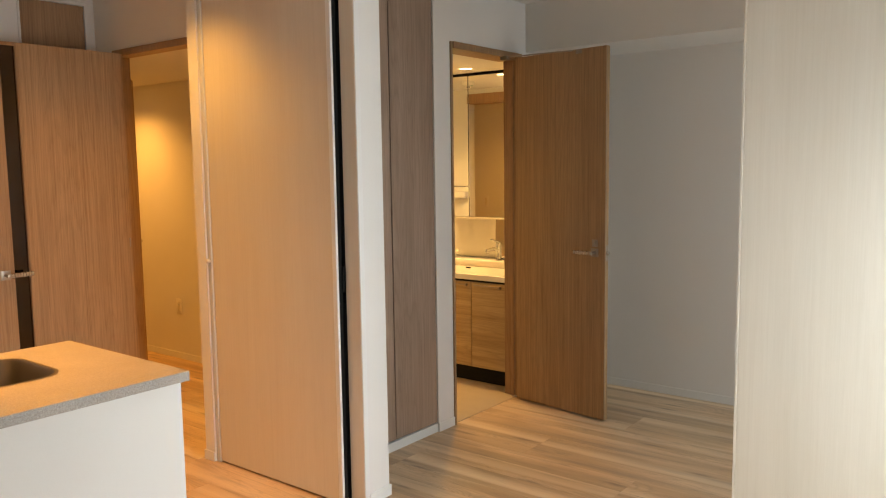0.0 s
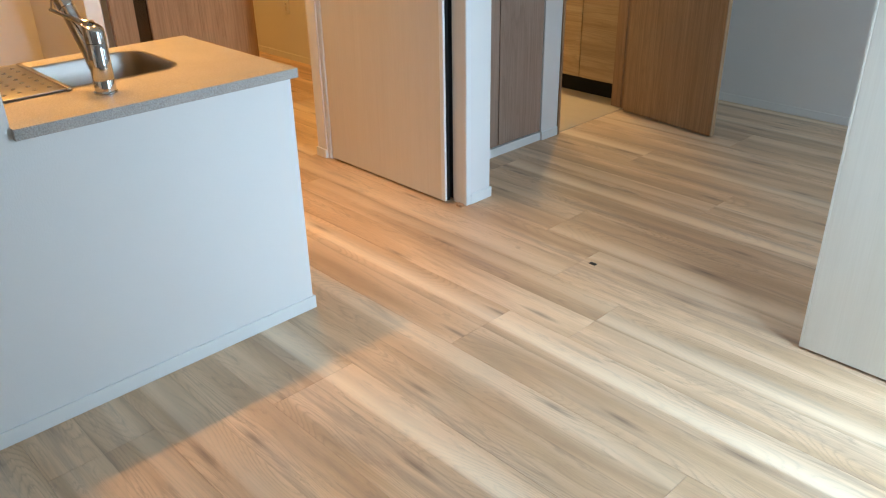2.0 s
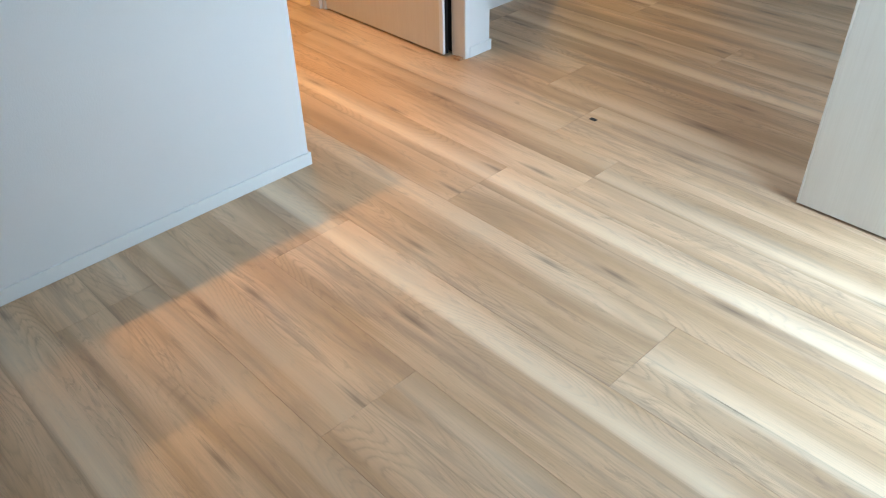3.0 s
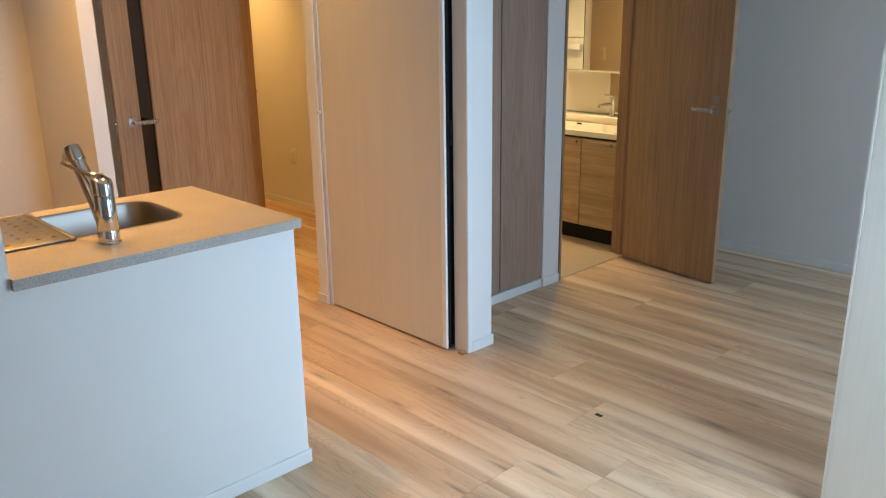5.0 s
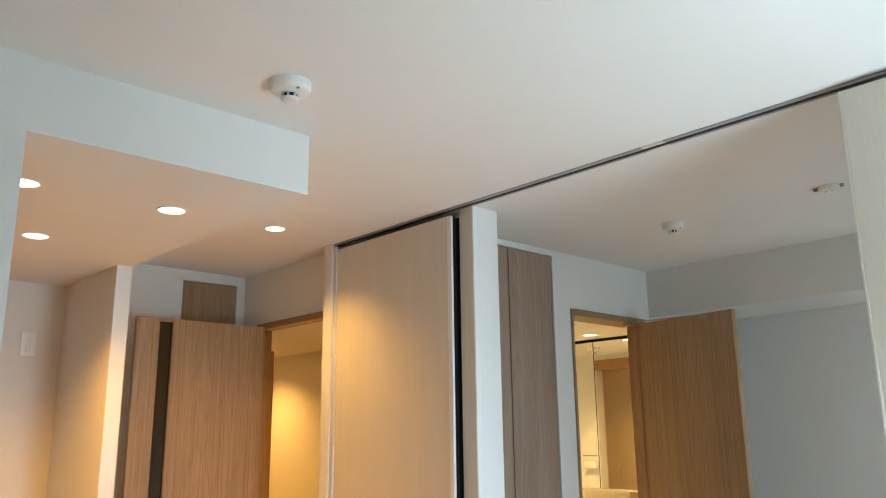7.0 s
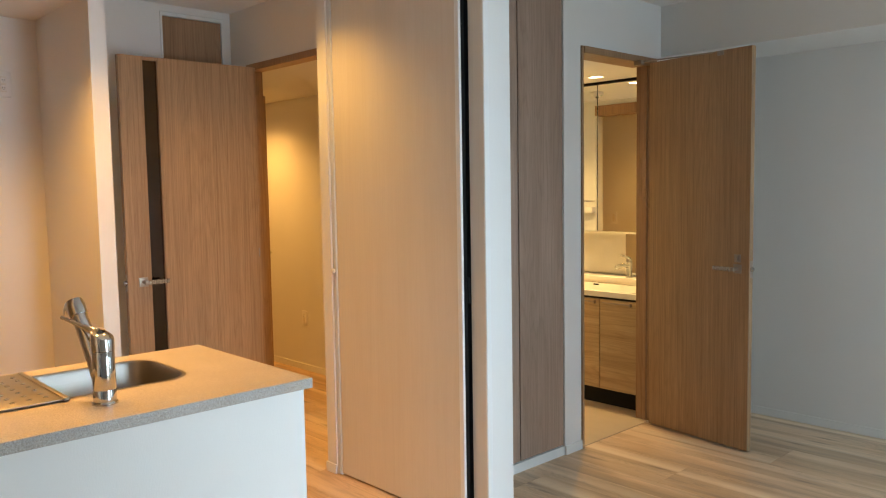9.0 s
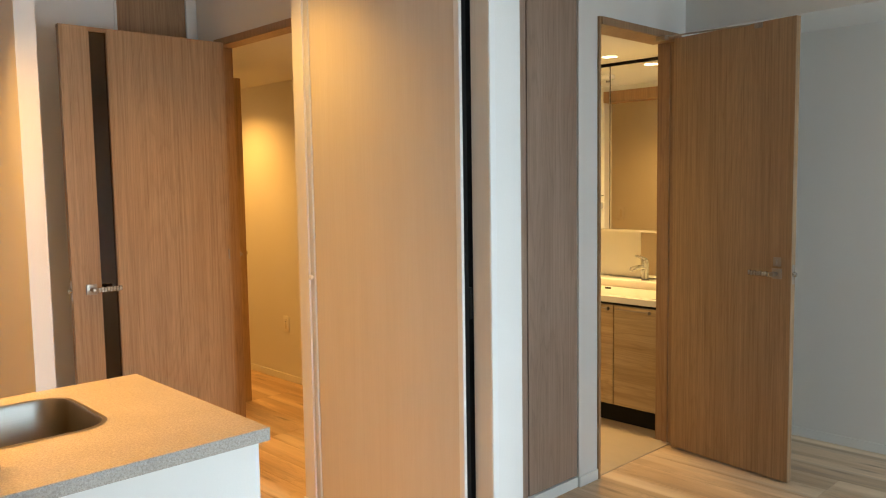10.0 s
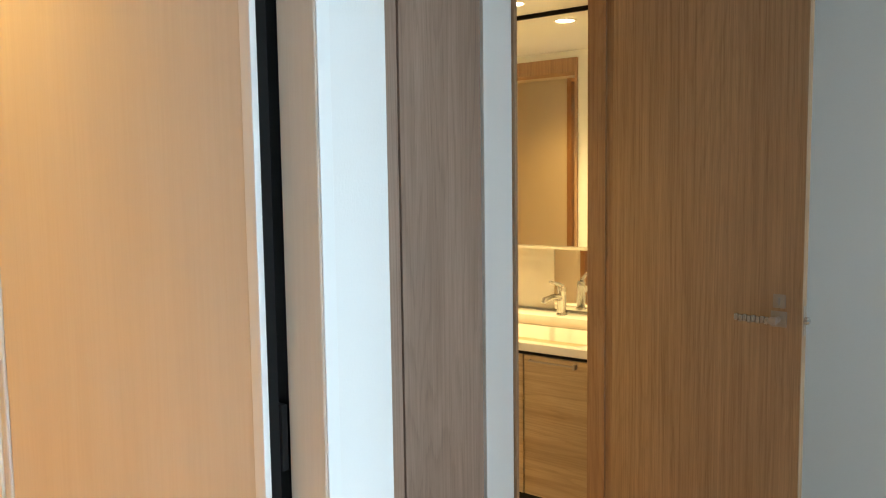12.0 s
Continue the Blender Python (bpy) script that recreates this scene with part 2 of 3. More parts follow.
PLANK_PRINTS = {
    "far": plank_wood("floor_plank_far_band", 0.064, 0.50),
    "mid": plank_wood("floor_plank_mid_band", 0.004, 0.36),
    "near": plank_wood("floor_plank_near_band", -0.070, 0.28),
    "edge": plank_wood("floor_plank_edge_band", 0.036, 0.40),
    "plain": plank_wood("floor_plank_plain", 0.10, 0.22, 1.31),
    # darker print, which also paints shade into the row behind the open panel
    "dark": plank_wood("floor_plank_dark_and_shade", -0.11, 0.30, 1.24),
}
M_STONE = stone_top("quartz_counter")
M_STEEL = brushed("stainless", (0.33, 0.305, 0.275), 0.36)
M_CHROME = plain("chrome", (0.60, 0.59, 0.57), 0.05, 1.0, mottled=0.02)
M_NICKEL = brushed("satin_nickel", (0.42, 0.365, 0.31), 0.38)
M_WRAP = plain("wrapped_lever", (0.50, 0.44, 0.375), 0.25, 0.8)
# black for the painted gap shade as well as for black parts
M_BLACK = plain("matte_black", (0.006, 0.006, 0.006), 0.7, spec=0.25)
# near-black, mostly shade painted into slots, holes and cabinet hollows
M_DARK = plain("dark_interior", (0.03, 0.028, 0.026), 0.8)
M_MIRROR = plain("mirror", (0.90, 0.91, 0.90), 0.015, 1.0, mottled=0.0)
M_SMOKE = glass("smoked_glass", (0.20, 0.13, 0.075), 0.02)
M_WHITE = plain("white_plastic", (0.82, 0.81, 0.79), 0.35)
M_CERAMIC = plain("white_basin", (0.84, 0.82, 0.78), 0.12)
M_CREAM = plain("cream_panel", (0.78, 0.74, 0.66), 0.25)
M_LAMP = lit("lamp_glow", (1.0, 0.80, 0.52), 9.0)
M_GREYRUB = plain("grey_gasket", (0.33, 0.34, 0.35), 0.6)
M_JAMB = plain("light_grey_jamb", (0.62, 0.63, 0.63), 0.4)
M_VINYL = plain("washroom_vinyl", (0.54, 0.43, 0.315), 0.5, mottled=0.15)
M_GLASS = glass("window_glass", (0.95, 0.97, 0.97))
M_GREEN = plain("green_indicator", (0.05, 0.42, 0.12), 0.4)


# ---- mesh helpers ----
def box(bm, x0, y0, z0, x1, y1, z1, bevel=0.0, seg=2):
    """An axis-aligned box with lightly rounded edges."""
    r = bmesh.ops.create_cube(bm, size=1.0)
    vs = r["verts"]
    bmesh.ops.transform(bm, verts=vs, matrix=Matrix.Translation(((x0 + x1) / 2, (y0 + y1) / 2, (z0 + z1) / 2)) @ Matrix.Diagonal((x1 - x0, y1 - y0, z1 - z0, 1)))
    if bevel:
        es = list({e for v in vs for e in v.link_edges})
        bmesh.ops.bevel(bm, geom=es, offset=bevel, segments=seg, affect="EDGES", profile=0.5)


def boxes(*dims, bevel=0.0):
    bm = bmesh.new()
    for d in dims:
        box(bm, *d, bevel=bevel)
    return bm


def lathe(bm, profile, m=Matrix(), n=32):
    """A turned body from (radius, height) pairs."""
    rings = []
    for r, z in profile:
        rings.append([bm.verts.new(m @ Vector((r * math.cos(2 * math.pi * i / n), r * math.sin(2 * math.pi * i / n), z))) for i in range(n)])
    for a, b in zip(rings, rings[1:]):
        for i in range(n):
            bm.faces.new((a[i], a[(i + 1) % n], b[(i + 1) % n], b[i]))
    bm.faces.new(rings[0][::-1])
    bm.faces.new(rings[-1])


def tube(bm, points, radii, n=20):
    """A round bar through the given points."""
    pts = [Vector(p) for p in points]
    rings = []
    for i, p in enumerate(pts):
        d = (pts[min(i + 1, len(pts) - 1)] - pts[max(i - 1, 0)]).normalized()
        q = d.to_track_quat("Z", "Y").to_matrix()
        r = radii[i] if isinstance(radii, (list, tuple)) else radii
        rings.append([bm.verts.new(p + q @ Vector((r * math.cos(2 * math.pi * k / n), r * math.sin(2 * math.pi * k / n), 0))) for k in range(n)])
    for a, b in zip(rings, rings[1:]):
        for i in range(n):
            bm.faces.new((a[i], a[(i + 1) % n], b[(i + 1) % n], b[i]))
    bm.faces.new(rings[0][::-1])
    bm.faces.new(rings[-1])


def mesh_of(name, bm, material, smooth=False):
    bmesh.ops.recalc_face_normals(bm, faces=bm.faces)
    me = bpy.data.meshes.new(name)
    bm.to_mesh(me)
    bm.free()
    me.materials.append(material)
    if smooth:
        me.shade_smooth()
        me.set_sharp_from_angle(angle=radians(38))
    return me


def thing(name, bm, material, label, category, group="", kind="", smooth=False):
    return tagged(new(name, mesh_of(name, bm, material, smooth)), label, category, group, kind)


def empty(name, m, label, category, group="", kind=""):
    ob = tagged(new(name), label, category, group, kind)
    ob.matrix_world = m
    return ob


def part(name, bm, material, parent, label="", smooth=False):
    ob = new(name, mesh_of(name, bm, material, smooth))
    ob.parent = parent
    if label:
        ob["label"] = label
    return ob


def wall(name, *dims, material=None, label="white papered wall", bevel=0.0):
    return thing(name, boxes(*dims, bevel=bevel), material or M_WALL, label, "wall", kind="structure")


# ---- walls and ceilings ----
wall("wall_kitchen_front", (-2.20, -1.98, 0, -2.097, 0.38, CEIL), (-2.20, 0.38, 0, -2.097, 1.214, 0.8505), label="white papered wall with low front below the counter")
wall("soffit", (-4.30, -1.98, 2.28, -2.20, 1.25, CEIL), (-2.20, 0.38, 2.28, -2.105, 1.25, CEIL), label="white lowered kitchen ceiling box")
wall("wall_kitchen_back", (-4.42, -1.98, 0, -4.30, 1.18, CEIL))
wall("wall_kitchen_end", (-4.57, 1.18, 0, -3.60, 1.25, 2.28), (-4.57, 1.18, 2.28, -4.30, 1.25, CEIL), label="narrow white papered wall end")
wall("wall_alcove", (-4.57, 1.25, 0, -4.45, 1.87, CEIL), (-4.57, 2.255, 0, -4.45, 2.30, CEIL), (-4.57, 1.87, 2.45, -4.45, 2.255, CEIL))
wall("wall_hall_south", (-7.2, 2.30, 0, -4.26, 2.362, CEIL), (-4.26, 2.30, 2.165, -3.36, 2.362, CEIL), label="white papered wall over the hall doorway")
wall("wall_panel_end", (-3.41, 2.20, 0, -3.335, 2.30, CEIL), label="narrow white papered wall end beside the hall doorway")
wall("wall_panel_back", (-3.36, 2.30, 0, -2.412, 2.42, CEIL))
wall("wall_post", (-2.412, 2.286, 0, -2.338, 2.420, CEIL), label="white papered wall end post")
wall("wall_hall_north", (-7.2, 3.39, 0, -4.16, 3.49, CEIL), (-4.16, 3.39, 2.115, -3.595, 3.49, CEIL), (-3.595, 3.39, 0, -2.80, 3.49, CEIL))
wall("wall_hall_east", (-3.45, 2.42, 0, -3.35, 3.39, CEIL))
wall("wall_hall_west", (-7.32, 2.30, 0, -7.2, 3.49, CEIL))
wall("wall_washroom_front", (-2.80, 3.222, 0, -2.68, 3.366, CEIL), (-2.80, 3.366, 2.175, -2.68, 4.086, CEIL), (-2.775, 4.086, 0, -2.68, 4.66, CEIL))
wall("wall_north", (-4.72, 4.66, 0, EAST_X + 0.12, 4.78, CEIL))
wall("beam", (-2.68, 4.155, 2.195, EAST_X, 4.66, CEIL), label="white papered ceiling beam along the bedroom wall")
wall("wall_washroom_west", (-4.72, 3.49, 0, -4.60, 4.66, CEIL))
# the inner block up to y 1.40 is added to shade the counter
wall("wall_east", (0.54, -1.98, 0, EAST_X, 1.40, CEIL), *[(EAST_X, y0, z0, EAST_X + 0.12, y1, z1) for y0, z0, y1, z1 in ((-2.1, 0, 1.40, CEIL), (2.11, 0, 3.20, CEIL), (4.25, 0, 4.66, CEIL), (3.20, 0, 4.25, 0.4), (3.20, 2.1, 4.25, CEIL), (1.40, 2.2, 2.11, CEIL))])
# the gap in this wall is left for the added south window
wall("wall_south", (-4.57, -2.1, 0, -0.55, -1.98, CEIL), (0.35, -2.1, 0, EAST_X, -1.98, CEIL), (-0.55, -2.1, 2.15, 0.35, -1.98, CEIL))
wall("wall_partition", (0.76, 2.17, 0, EAST_X, 2.27, CEIL))
thing("ceiling", boxes((-7.32, -2.1, CEIL, EAST_X + 0.12, 4.78, CEIL + 0.12)), M_CEIL, "white papered ceiling", "ceiling", kind="structure")
thing("ceiling_hall", boxes((-7.2, 2.362, LOW, -3.45, 3.39, LOW + 0.05)), M_CEIL, "lowered white hall ceiling", "ceiling", kind="structure")
thing("ceiling_washroom", boxes((-4.60, 3.49, LOW, -2.80, 4.66, LOW + 0.05)), M_CEIL, "lowered white washroom ceiling", "ceiling", kind="structure")
floor = thing("floor", boxes((-7.32, -2.1, -0.12, EAST_X + 0.12, 4.78, -0.007)), M_DARK, "light oak board floor", "floor", kind="structure")
thing("floor_washroom", boxes((-4.60, 3.49, -0.007, -2.80, 4.66, 0.001)), M_VINYL, "pale vinyl washroom floor", "floor", kind="structure")

# ---- door furniture ----
def lever_handle(parent, m, flip=1.0, thumb=True):
    """A lever handle on a square rose with a ridged bar, standing out along -y of m."""
    bm = bmesh.new()
    box(bm, -0.024, -0.008, -0.024, 0.024, 0, 0.024, 0.002)
    tube(bm, [(0, -0.006, 0), (0, -0.046, 0)], 0.009)
    box(bm, -0.012, -0.056, -0.010, 0.012, -0.040, 0.010, 0.003)
    bmesh.ops.transform(bm, verts=bm.verts, matrix=m)
    h = part("door_handle", bm, M_NICKEL, parent, "satin nickel lever handle with square rose", True)
    bm = bmesh.new()
    for i in range(8):
        x0 = flip * (0.012 + 0.0135 * i)
        x1 = x0 + flip * 0.0125
        box(bm, min(x0, x1), -0.055, -0.0125 + (0.0025 if i % 2 else 0), max(x0, x1), -0.041, 0.0125 - (0 if i % 2 else 0.0025), 0.002, 1)
    bmesh.ops.transform(bm, verts=bm.verts, matrix=m)
    part("lever", bm, M_WRAP, h, "ridged lever bar in clear wrap", True)
    if thumb:
        bm = bmesh.new()
        box(bm, -0.019, -0.006, 0.034, 0.019, 0, 0.076, 0.002)
        box(bm, -0.004, -0.016, 0.043, 0.004, -0.004, 0.067, 0.002)
        bmesh.ops.transform(bm, verts=bm.verts, matrix=m)
        part("thumb_turn", bm, M_NICKEL, h, "satin nickel thumb turn plate", True)
    return h


def latch(parent, x, y, z):
    pl = part("latch", boxes((x - 0.001, y - 0.010, z - 0.045, x + 0.001, y + 0.010, z + 0.045), bevel=0.0005), M_NICKEL, parent, "satin latch plate on the door edge")
    bm = bmesh.new()
    lathe(bm, [(0.012, 0), (0.012, 0.010), (0.007, 0.015)], Matrix.Translation((x, y, z)) @ Euler((0, radians(90), 0)).to_matrix().to_4x4(), 16)
    part("bolt", bm, M_CHROME, pl, "chrome bolt", True)
    return pl


# ---- washroom door, opened into the bedroom ----
def washroom_door():
    d = empty("door_1", pose(-2.655, 4.040, 0, 0, 0, -8.2), "open oak veneer washroom door standing in the bedroom", "door", kind="structure")
    W = 0.662
    part("leaf", boxes((0, -0.033, 0.008, W, 0, 2.144), bevel=0.0015), M_DOOR, d)
    lever_handle(d, Matrix.Translation((W - 0.068, -0.033, 0.985)), -1.0)
    lever_handle(d, Matrix.Translation((W - 0.068, 0.0, 0.985)) @ Euler((0, 0, radians(180))).to_matrix().to_4x4(), 1.0, False)
    latch(d, W + 0.001, -0.016, 0.985)
    bm = boxes((W - 0.205, -0.041, 2.118, W - 0.165, -0.033, 2.142), bevel=0.002)
    lathe(bm, [(0.006, 0), (0.006, 0.02)], Matrix.Translation((W - 0.185, -0.037, 2.122)), 12)
    part("stay_bracket", bm, M_NICKEL, d, "", True)
    bm = bmesh.new()
    tube(bm, [(W - 0.185, -0.016, 2.141), (0.03, -0.16, 2.134)], 0.004, 10)
    part("stay_arm", bm, M_NICKEL, d, "slim metal door stay arm", True)
    bm = boxes((0.0, -0.175, 2.118, 0.055, -0.145, 2.142), bevel=0.003)
    part("stay_block", bm, M_NICKEL, d, "", True)
    return d


washroom_door()
frame_1 = empty("door_frame_1", pose(0, 0, 0), "oak veneer washroom door frame", "door frame", kind="structure")
part("jamb", boxes((-2.815, 3.366, 0, -2.670, 3.382, 2.175), bevel=0.002), M_FRAME, frame_1)
part("jamb", boxes((-2.785, 4.060, 0, -2.662, 4.086, 2.175), bevel=0.002), M_FRAME, frame_1)
part("head", boxes((-2.815, 3.382, 2.138, -2.662, 4.060, 2.175), bevel=0.002), M_FRAME, frame_1)
part("door_stop", boxes((-2.74, 4.052, 0.004, -2.71, 4.060, 2.138), bevel=0.001), M_FRAME, frame_1)
part("door_stop", boxes((-2.74, 3.382, 0.004, -2.71, 3.392, 2.138), bevel=0.001), M_FRAME, frame_1)
part("threshold", boxes((-2.815, 3.382, -0.007, -2.69, 4.060, 0.004), bevel=0.001), M_VINYL, frame_1, "tan wood threshold strip")

# ---- hall door, opened into the kitchen alcove ----


def hall_door():
    d = empty("door_2", pose(-4.150, 2.285, 0, 0, 0, -90.6), "open oak veneer hall door with a tall smoked glass slit", "door", kind="structure")
    W, T, TOP = 0.774, 0.033, 2.138
    g0, g1 = 0.567, 0.652
    part("leaf", boxes((0, -T, 0.008, g0, 0, TOP), bevel=0.0015), M_DOOR, d)
    part("leaf", boxes((g1, -T, 0.008, W, 0, TOP), bevel=0.0015), M_DOOR, d, "narrow oak veneer stile beside the glass")
    part("rail", boxes((g0, -T + 0.002, TOP - 0.018, g1, -0.002, TOP), bevel=0.001), M_FRAME, d)
    part("rail", boxes((g0, -T + 0.002, 0.008, g1, -0.002, 0.05), bevel=0.001), M_FRAME, d)
    part("glass", boxes((g0, -T / 2 - 0.002, 0.05, g1, -T / 2 + 0.002, TOP - 0.018)), M_SMOKE, d, "smoked glass slit")
    for x in (g0, g1 - 0.005):
        part("glazing_bead", boxes((x, -T + 0.003, 0.05, x + 0.005, -0.003, TOP - 0.018)), M_FRAME, d)
    # the face toward the kitchen is the one at +y of the leaf
    turn = Euler((0, 0, radians(180))).to_matrix().to_4x4()
    lever_handle(d, Matrix.Translation((W - 0.080, 0.0, 0.975)) @ turn, 1.0, False)
    lever_handle(d, Matrix.Translation((W - 0.080, -T, 0.975)), -1.0, False)
    latch(d, W + 0.001, -0.016, 0.975)
    for z in (1.06,):
        bm = bmesh.new()
        lathe(bm, [(0.004, 0), (0.004, 0.05)], Matrix.Translation((0.012, 0.0, z)), 12)
        part("hinge", bm, M_NICKEL, d, "", True)


hall_door()
frame_2 = empty("door_frame_2", pose(0, 0, 0), "oak veneer hall door frame", "door frame", kind="structure")
part("jamb", boxes((-4.26, 2.288, 0, -4.222, 2.374, 2.165), bevel=0.002), M_FRAME, frame_2)
part("jamb", boxes((-3.41, 2.302, 0, -3.372, 2.435, 2.165), bevel=0.002), M_FRAME, frame_2)
part("head", boxes((-4.222, 2.288, 2.128, -3.41, 2.374, 2.165), bevel=0.002), M_FRAME, frame_2)

# ---- toilet door standing open in the hall ----
d3 = empty("door_3", pose(-5.14, 2.43, 0, 0, 0, 90), "open oak veneer door across the hall", "door", kind="structure")
part("leaf", boxes((0, -0.033, 0.008, 0.487, 0, 2.112), bevel=0.0015), M_DOOR, d3)
lever_handle(d3, Matrix.Translation((0.415, -0.033, 0.99)), -1.0)
latch(d3, 0.488, -0.016, 0.99)

# ---- washroom to hall opening ----
frame_3 = empty("door_frame_3", pose(0, 0, 0), "oak veneer frame between washroom and hall", "door frame", kind="structure")
part("jamb", boxes((-3.612, 3.375, 0, -3.595, 3.505, 2.115), bevel=0.002), M_FRAME, frame_3)
part("head", boxes((-4.16, 3.375, 2.03, -3.612, 3.505, 2.115), bevel=0.002), M_FRAME, frame_3)

# ---- sliding partition ----
RAIL_Y = 2.235


def sliding_panel(x0, x1, y0, label, lip=0.034):
    p = empty("sliding_panel", pose(0, 0, 0), label, "sliding door", "sliding panels of the partition")
    t = 0.033
    part("leaf", boxes((x0 + 0.004, y0, 0.010, x1 - 0.026, y0 + t, 2.455), bevel=0.001), M_PANEL, p)
    part("edge_strip", boxes((x1 - 0.026, y0 - 0.001, 0.010, x1, y0 + lip, 2.455), bevel=0.002), M_TRIM, p, "white edge strip")
    if lip < t:
        # the end face behind the lip is coloured black
        part("gasket", boxes((x1 - 0.026, y0 + lip, 0.010, x1 - 0.002, y0 + t, 2.455)), M_BLACK, p, "black end face behind the white edge strip")
    part("edge_strip", boxes((x0, y0 + 0.0005, 0.010, x0 + 0.004, y0 + t - 0.0005, 2.455)), M_PANEL, p)
    return p


front = sliding_panel(-3.300, -2.426, 2.212, "pale ash sliding panel closed beside the white post", 0.012)
back = sliding_panel(-3.296, -2.463, 2.2475, "pale ash sliding panel parked behind another")
# black strip that fills the gap between panel and post facing
part("seal", boxes((-2.462, 2.268, 0.010, -2.4215, 2.276, 2.455)), M_BLACK, front, "black strip in the gap beside the panel")
part("finger_pull", boxes((-2.446, 2.2455, 0.955, -2.4225, 2.2585, 1.065), bevel=0.002), M_BLACK, front, "black recessed finger pull")
right = sliding_panel(-0.722, 0.14, 2.180, "pale ash sliding panel pushed open across the bedroom opening")
part("edge_strip", boxes((-0.7285, 2.179, 0.010, -0.7225, 2.214, 2.455)), M_PANEL, right)
sliding_panel(-0.10, 0.76, 2.222, "pale ash sliding panel pushed open across the bedroom opening")
thing("post_facing", boxes((-2.421, 2.259, 0.0, -2.3375, 2.286, CEIL), bevel=0.003), M_PANEL, "pale ash veneer facing on the wall post", "trim", kind="structure")
thing("post_corner_trim", boxes((-2.3375, 2.261, 0.0, -2.334, 2.288, CEIL), bevel=0.001), M_TRIM, "white corner trim on the wall post", "trim", kind="structure")
bm = boxes((-3.335, 2.206, 0.0, -3.303, 2.246, CEIL - 0.02), bevel=0.006)
thing("panel_jamb", bm, M_JAMB, "light grey receiving jamb for the sliding panel", "trim", kind="structure")
bm = bmesh.new()
lathe(bm, [(0.008, 0), (0.011, 0.004), (0.011, 0.014), (0.006, 0.019)], Matrix.Translation((-3.318, 2.206, 1.037)) @ Euler((radians(90), 0, 0)).to_matrix().to_4x4(), 20)
thing("bumper", bm, M_CREAM, "small cream round bumper on the panel jamb", "door bumper", smooth=True)
rail = empty("ceiling_rail", pose(0, 0, 0), "recessed dark track along the ceiling with a metal joint", "ceiling rail", kind="structure")
part("track", boxes((-3.335, 2.208, CEIL - 0.004, -1.42, 2.262, CEIL + 0.002)), M_GREYRUB, rail)
part("track", boxes((-1.33, 2.208, CEIL - 0.004, EAST_X, 2.262, CEIL + 0.002)), M_GREYRUB, rail)
part("joint", boxes((-1.42, 2.208, CEIL - 0.004, -1.33, 2.262, CEIL + 0.002)), M_CREAM, rail, "beige joint piece")
part("slot", boxes((-3.335, 2.228, CEIL - 0.007, EAST_X, 2.242, CEIL - 0.004)), M_DARK, rail)

# ---- bedroom closet ----
closet = empty("closet", pose(0, 0, 0), "tall walnut-brown folding closet doors in a white surround", "closet")
part("door_leaf", boxes((-2.712, 2.522, 0.055, -2.688, 2.866, 2.452), bevel=0.001), M_CLOSET, closet)
part("door_leaf", boxes((-2.712, 2.874, 0.055, -2.688, 3.219, 2.452), bevel=0.001), M_CLOSET, closet)
# black strip painted in for the shaded gap between the leaves
part("gap_seal", boxes((-2.706, 2.866, 0.055, -2.700, 2.874, 2.452)), M_BLACK, closet)
part("plinth", boxes((-2.74, 2.522, 0.0, -2.684, 3.222, 0.048), bevel=0.001), M_TRIM, closet, "white bottom track")
part("head_trim", boxes((-2.74, 2.522, 2.458, -2.680, 3.222, CEIL), bevel=0.001), M_TRIM, closet, "white top trim")
# near-black block painted in for the shade behind the closet leaves
part("inside", boxes((-3.34, 2.43, 0.0, -2.76, 3.22, 2.45)), M_DARK, closet)
thing("wall_closet_side", boxes((-2.80, 2.42, 0, -2.68, 2.52, CEIL)), M_WALL, "white papered wall return beside the closet", "wall", kind="structure")

# ---- alcove cupboard behind the hall door ----
cup = empty("wall_cupboard", pose(0, 0, 0), "tall dark oak cupboard door in a white surround", "cupboard")
part("door", boxes((-4.478, 1.885, 0.05, -4.455, 2.240, 2.425), bevel=0.001), M_FRAME, cup)
part("frame", boxes((-4.48, 1.871, 0.0, -4.447, 1.883, 2.448)), M_TRIM, cup)
part("frame", boxes((-4.48, 2.243, 0.0, -4.447, 2.2545, 2.448)), M_TRIM, cup)
part("frame", boxes((-4.48, 1.883, 2.428, -4.447, 2.243, 2.448)), M_TRIM, cup)
# near-black block painted in for the cupboard's shaded hollow
part("inside", boxes((-4.57, 1.872, 0.0, -4.485, 2.254, 2.448)), M_DARK, cup)

# ---- skirting boards ----
def baseboard(x0, y0, x1, y1, label="white skirting board"):
    thing("baseboard", boxes((x0, y0, 0, x1, y1, 0.05), bevel=0.002), M_TRIM, label, "baseboard", kind="structure")


T = 0.008
baseboard(-2.097, -1.98, -2.097 + T, 1.214 + T)
baseboard(-2.20, 1.214, -2.097, 1.214 + T)
baseboard(-2.338, 2.288, -2.338 + T, 2.420 + T)
baseboard(-2.412, 2.420, -2.338, 2.420 + T)
baseboard(-2.68, 3.222, -2.68 + T, 3.366)
baseboard(-2.68, 4.66 - T, EAST_X, 4.66)
# skirting along the added shade block
baseboard(0.54 - T, -1.98, 0.54, 1.40)
baseboard(-2.68, 4.086, -2.68 + T, 4.66 - T)
baseboard(-3.41 - T, 2.20 - T, -3.335, 2.20)
baseboard(-3.41 - T, 2.20, -3.41, 2.285)
baseboard(-7.2, 3.39 - T, -4.16, 3.39)
baseboard(-4.45, 1.25, -4.45 + T, 1.87)
baseboard(-3.60, 1.18, -3.60 + T, 1.25)
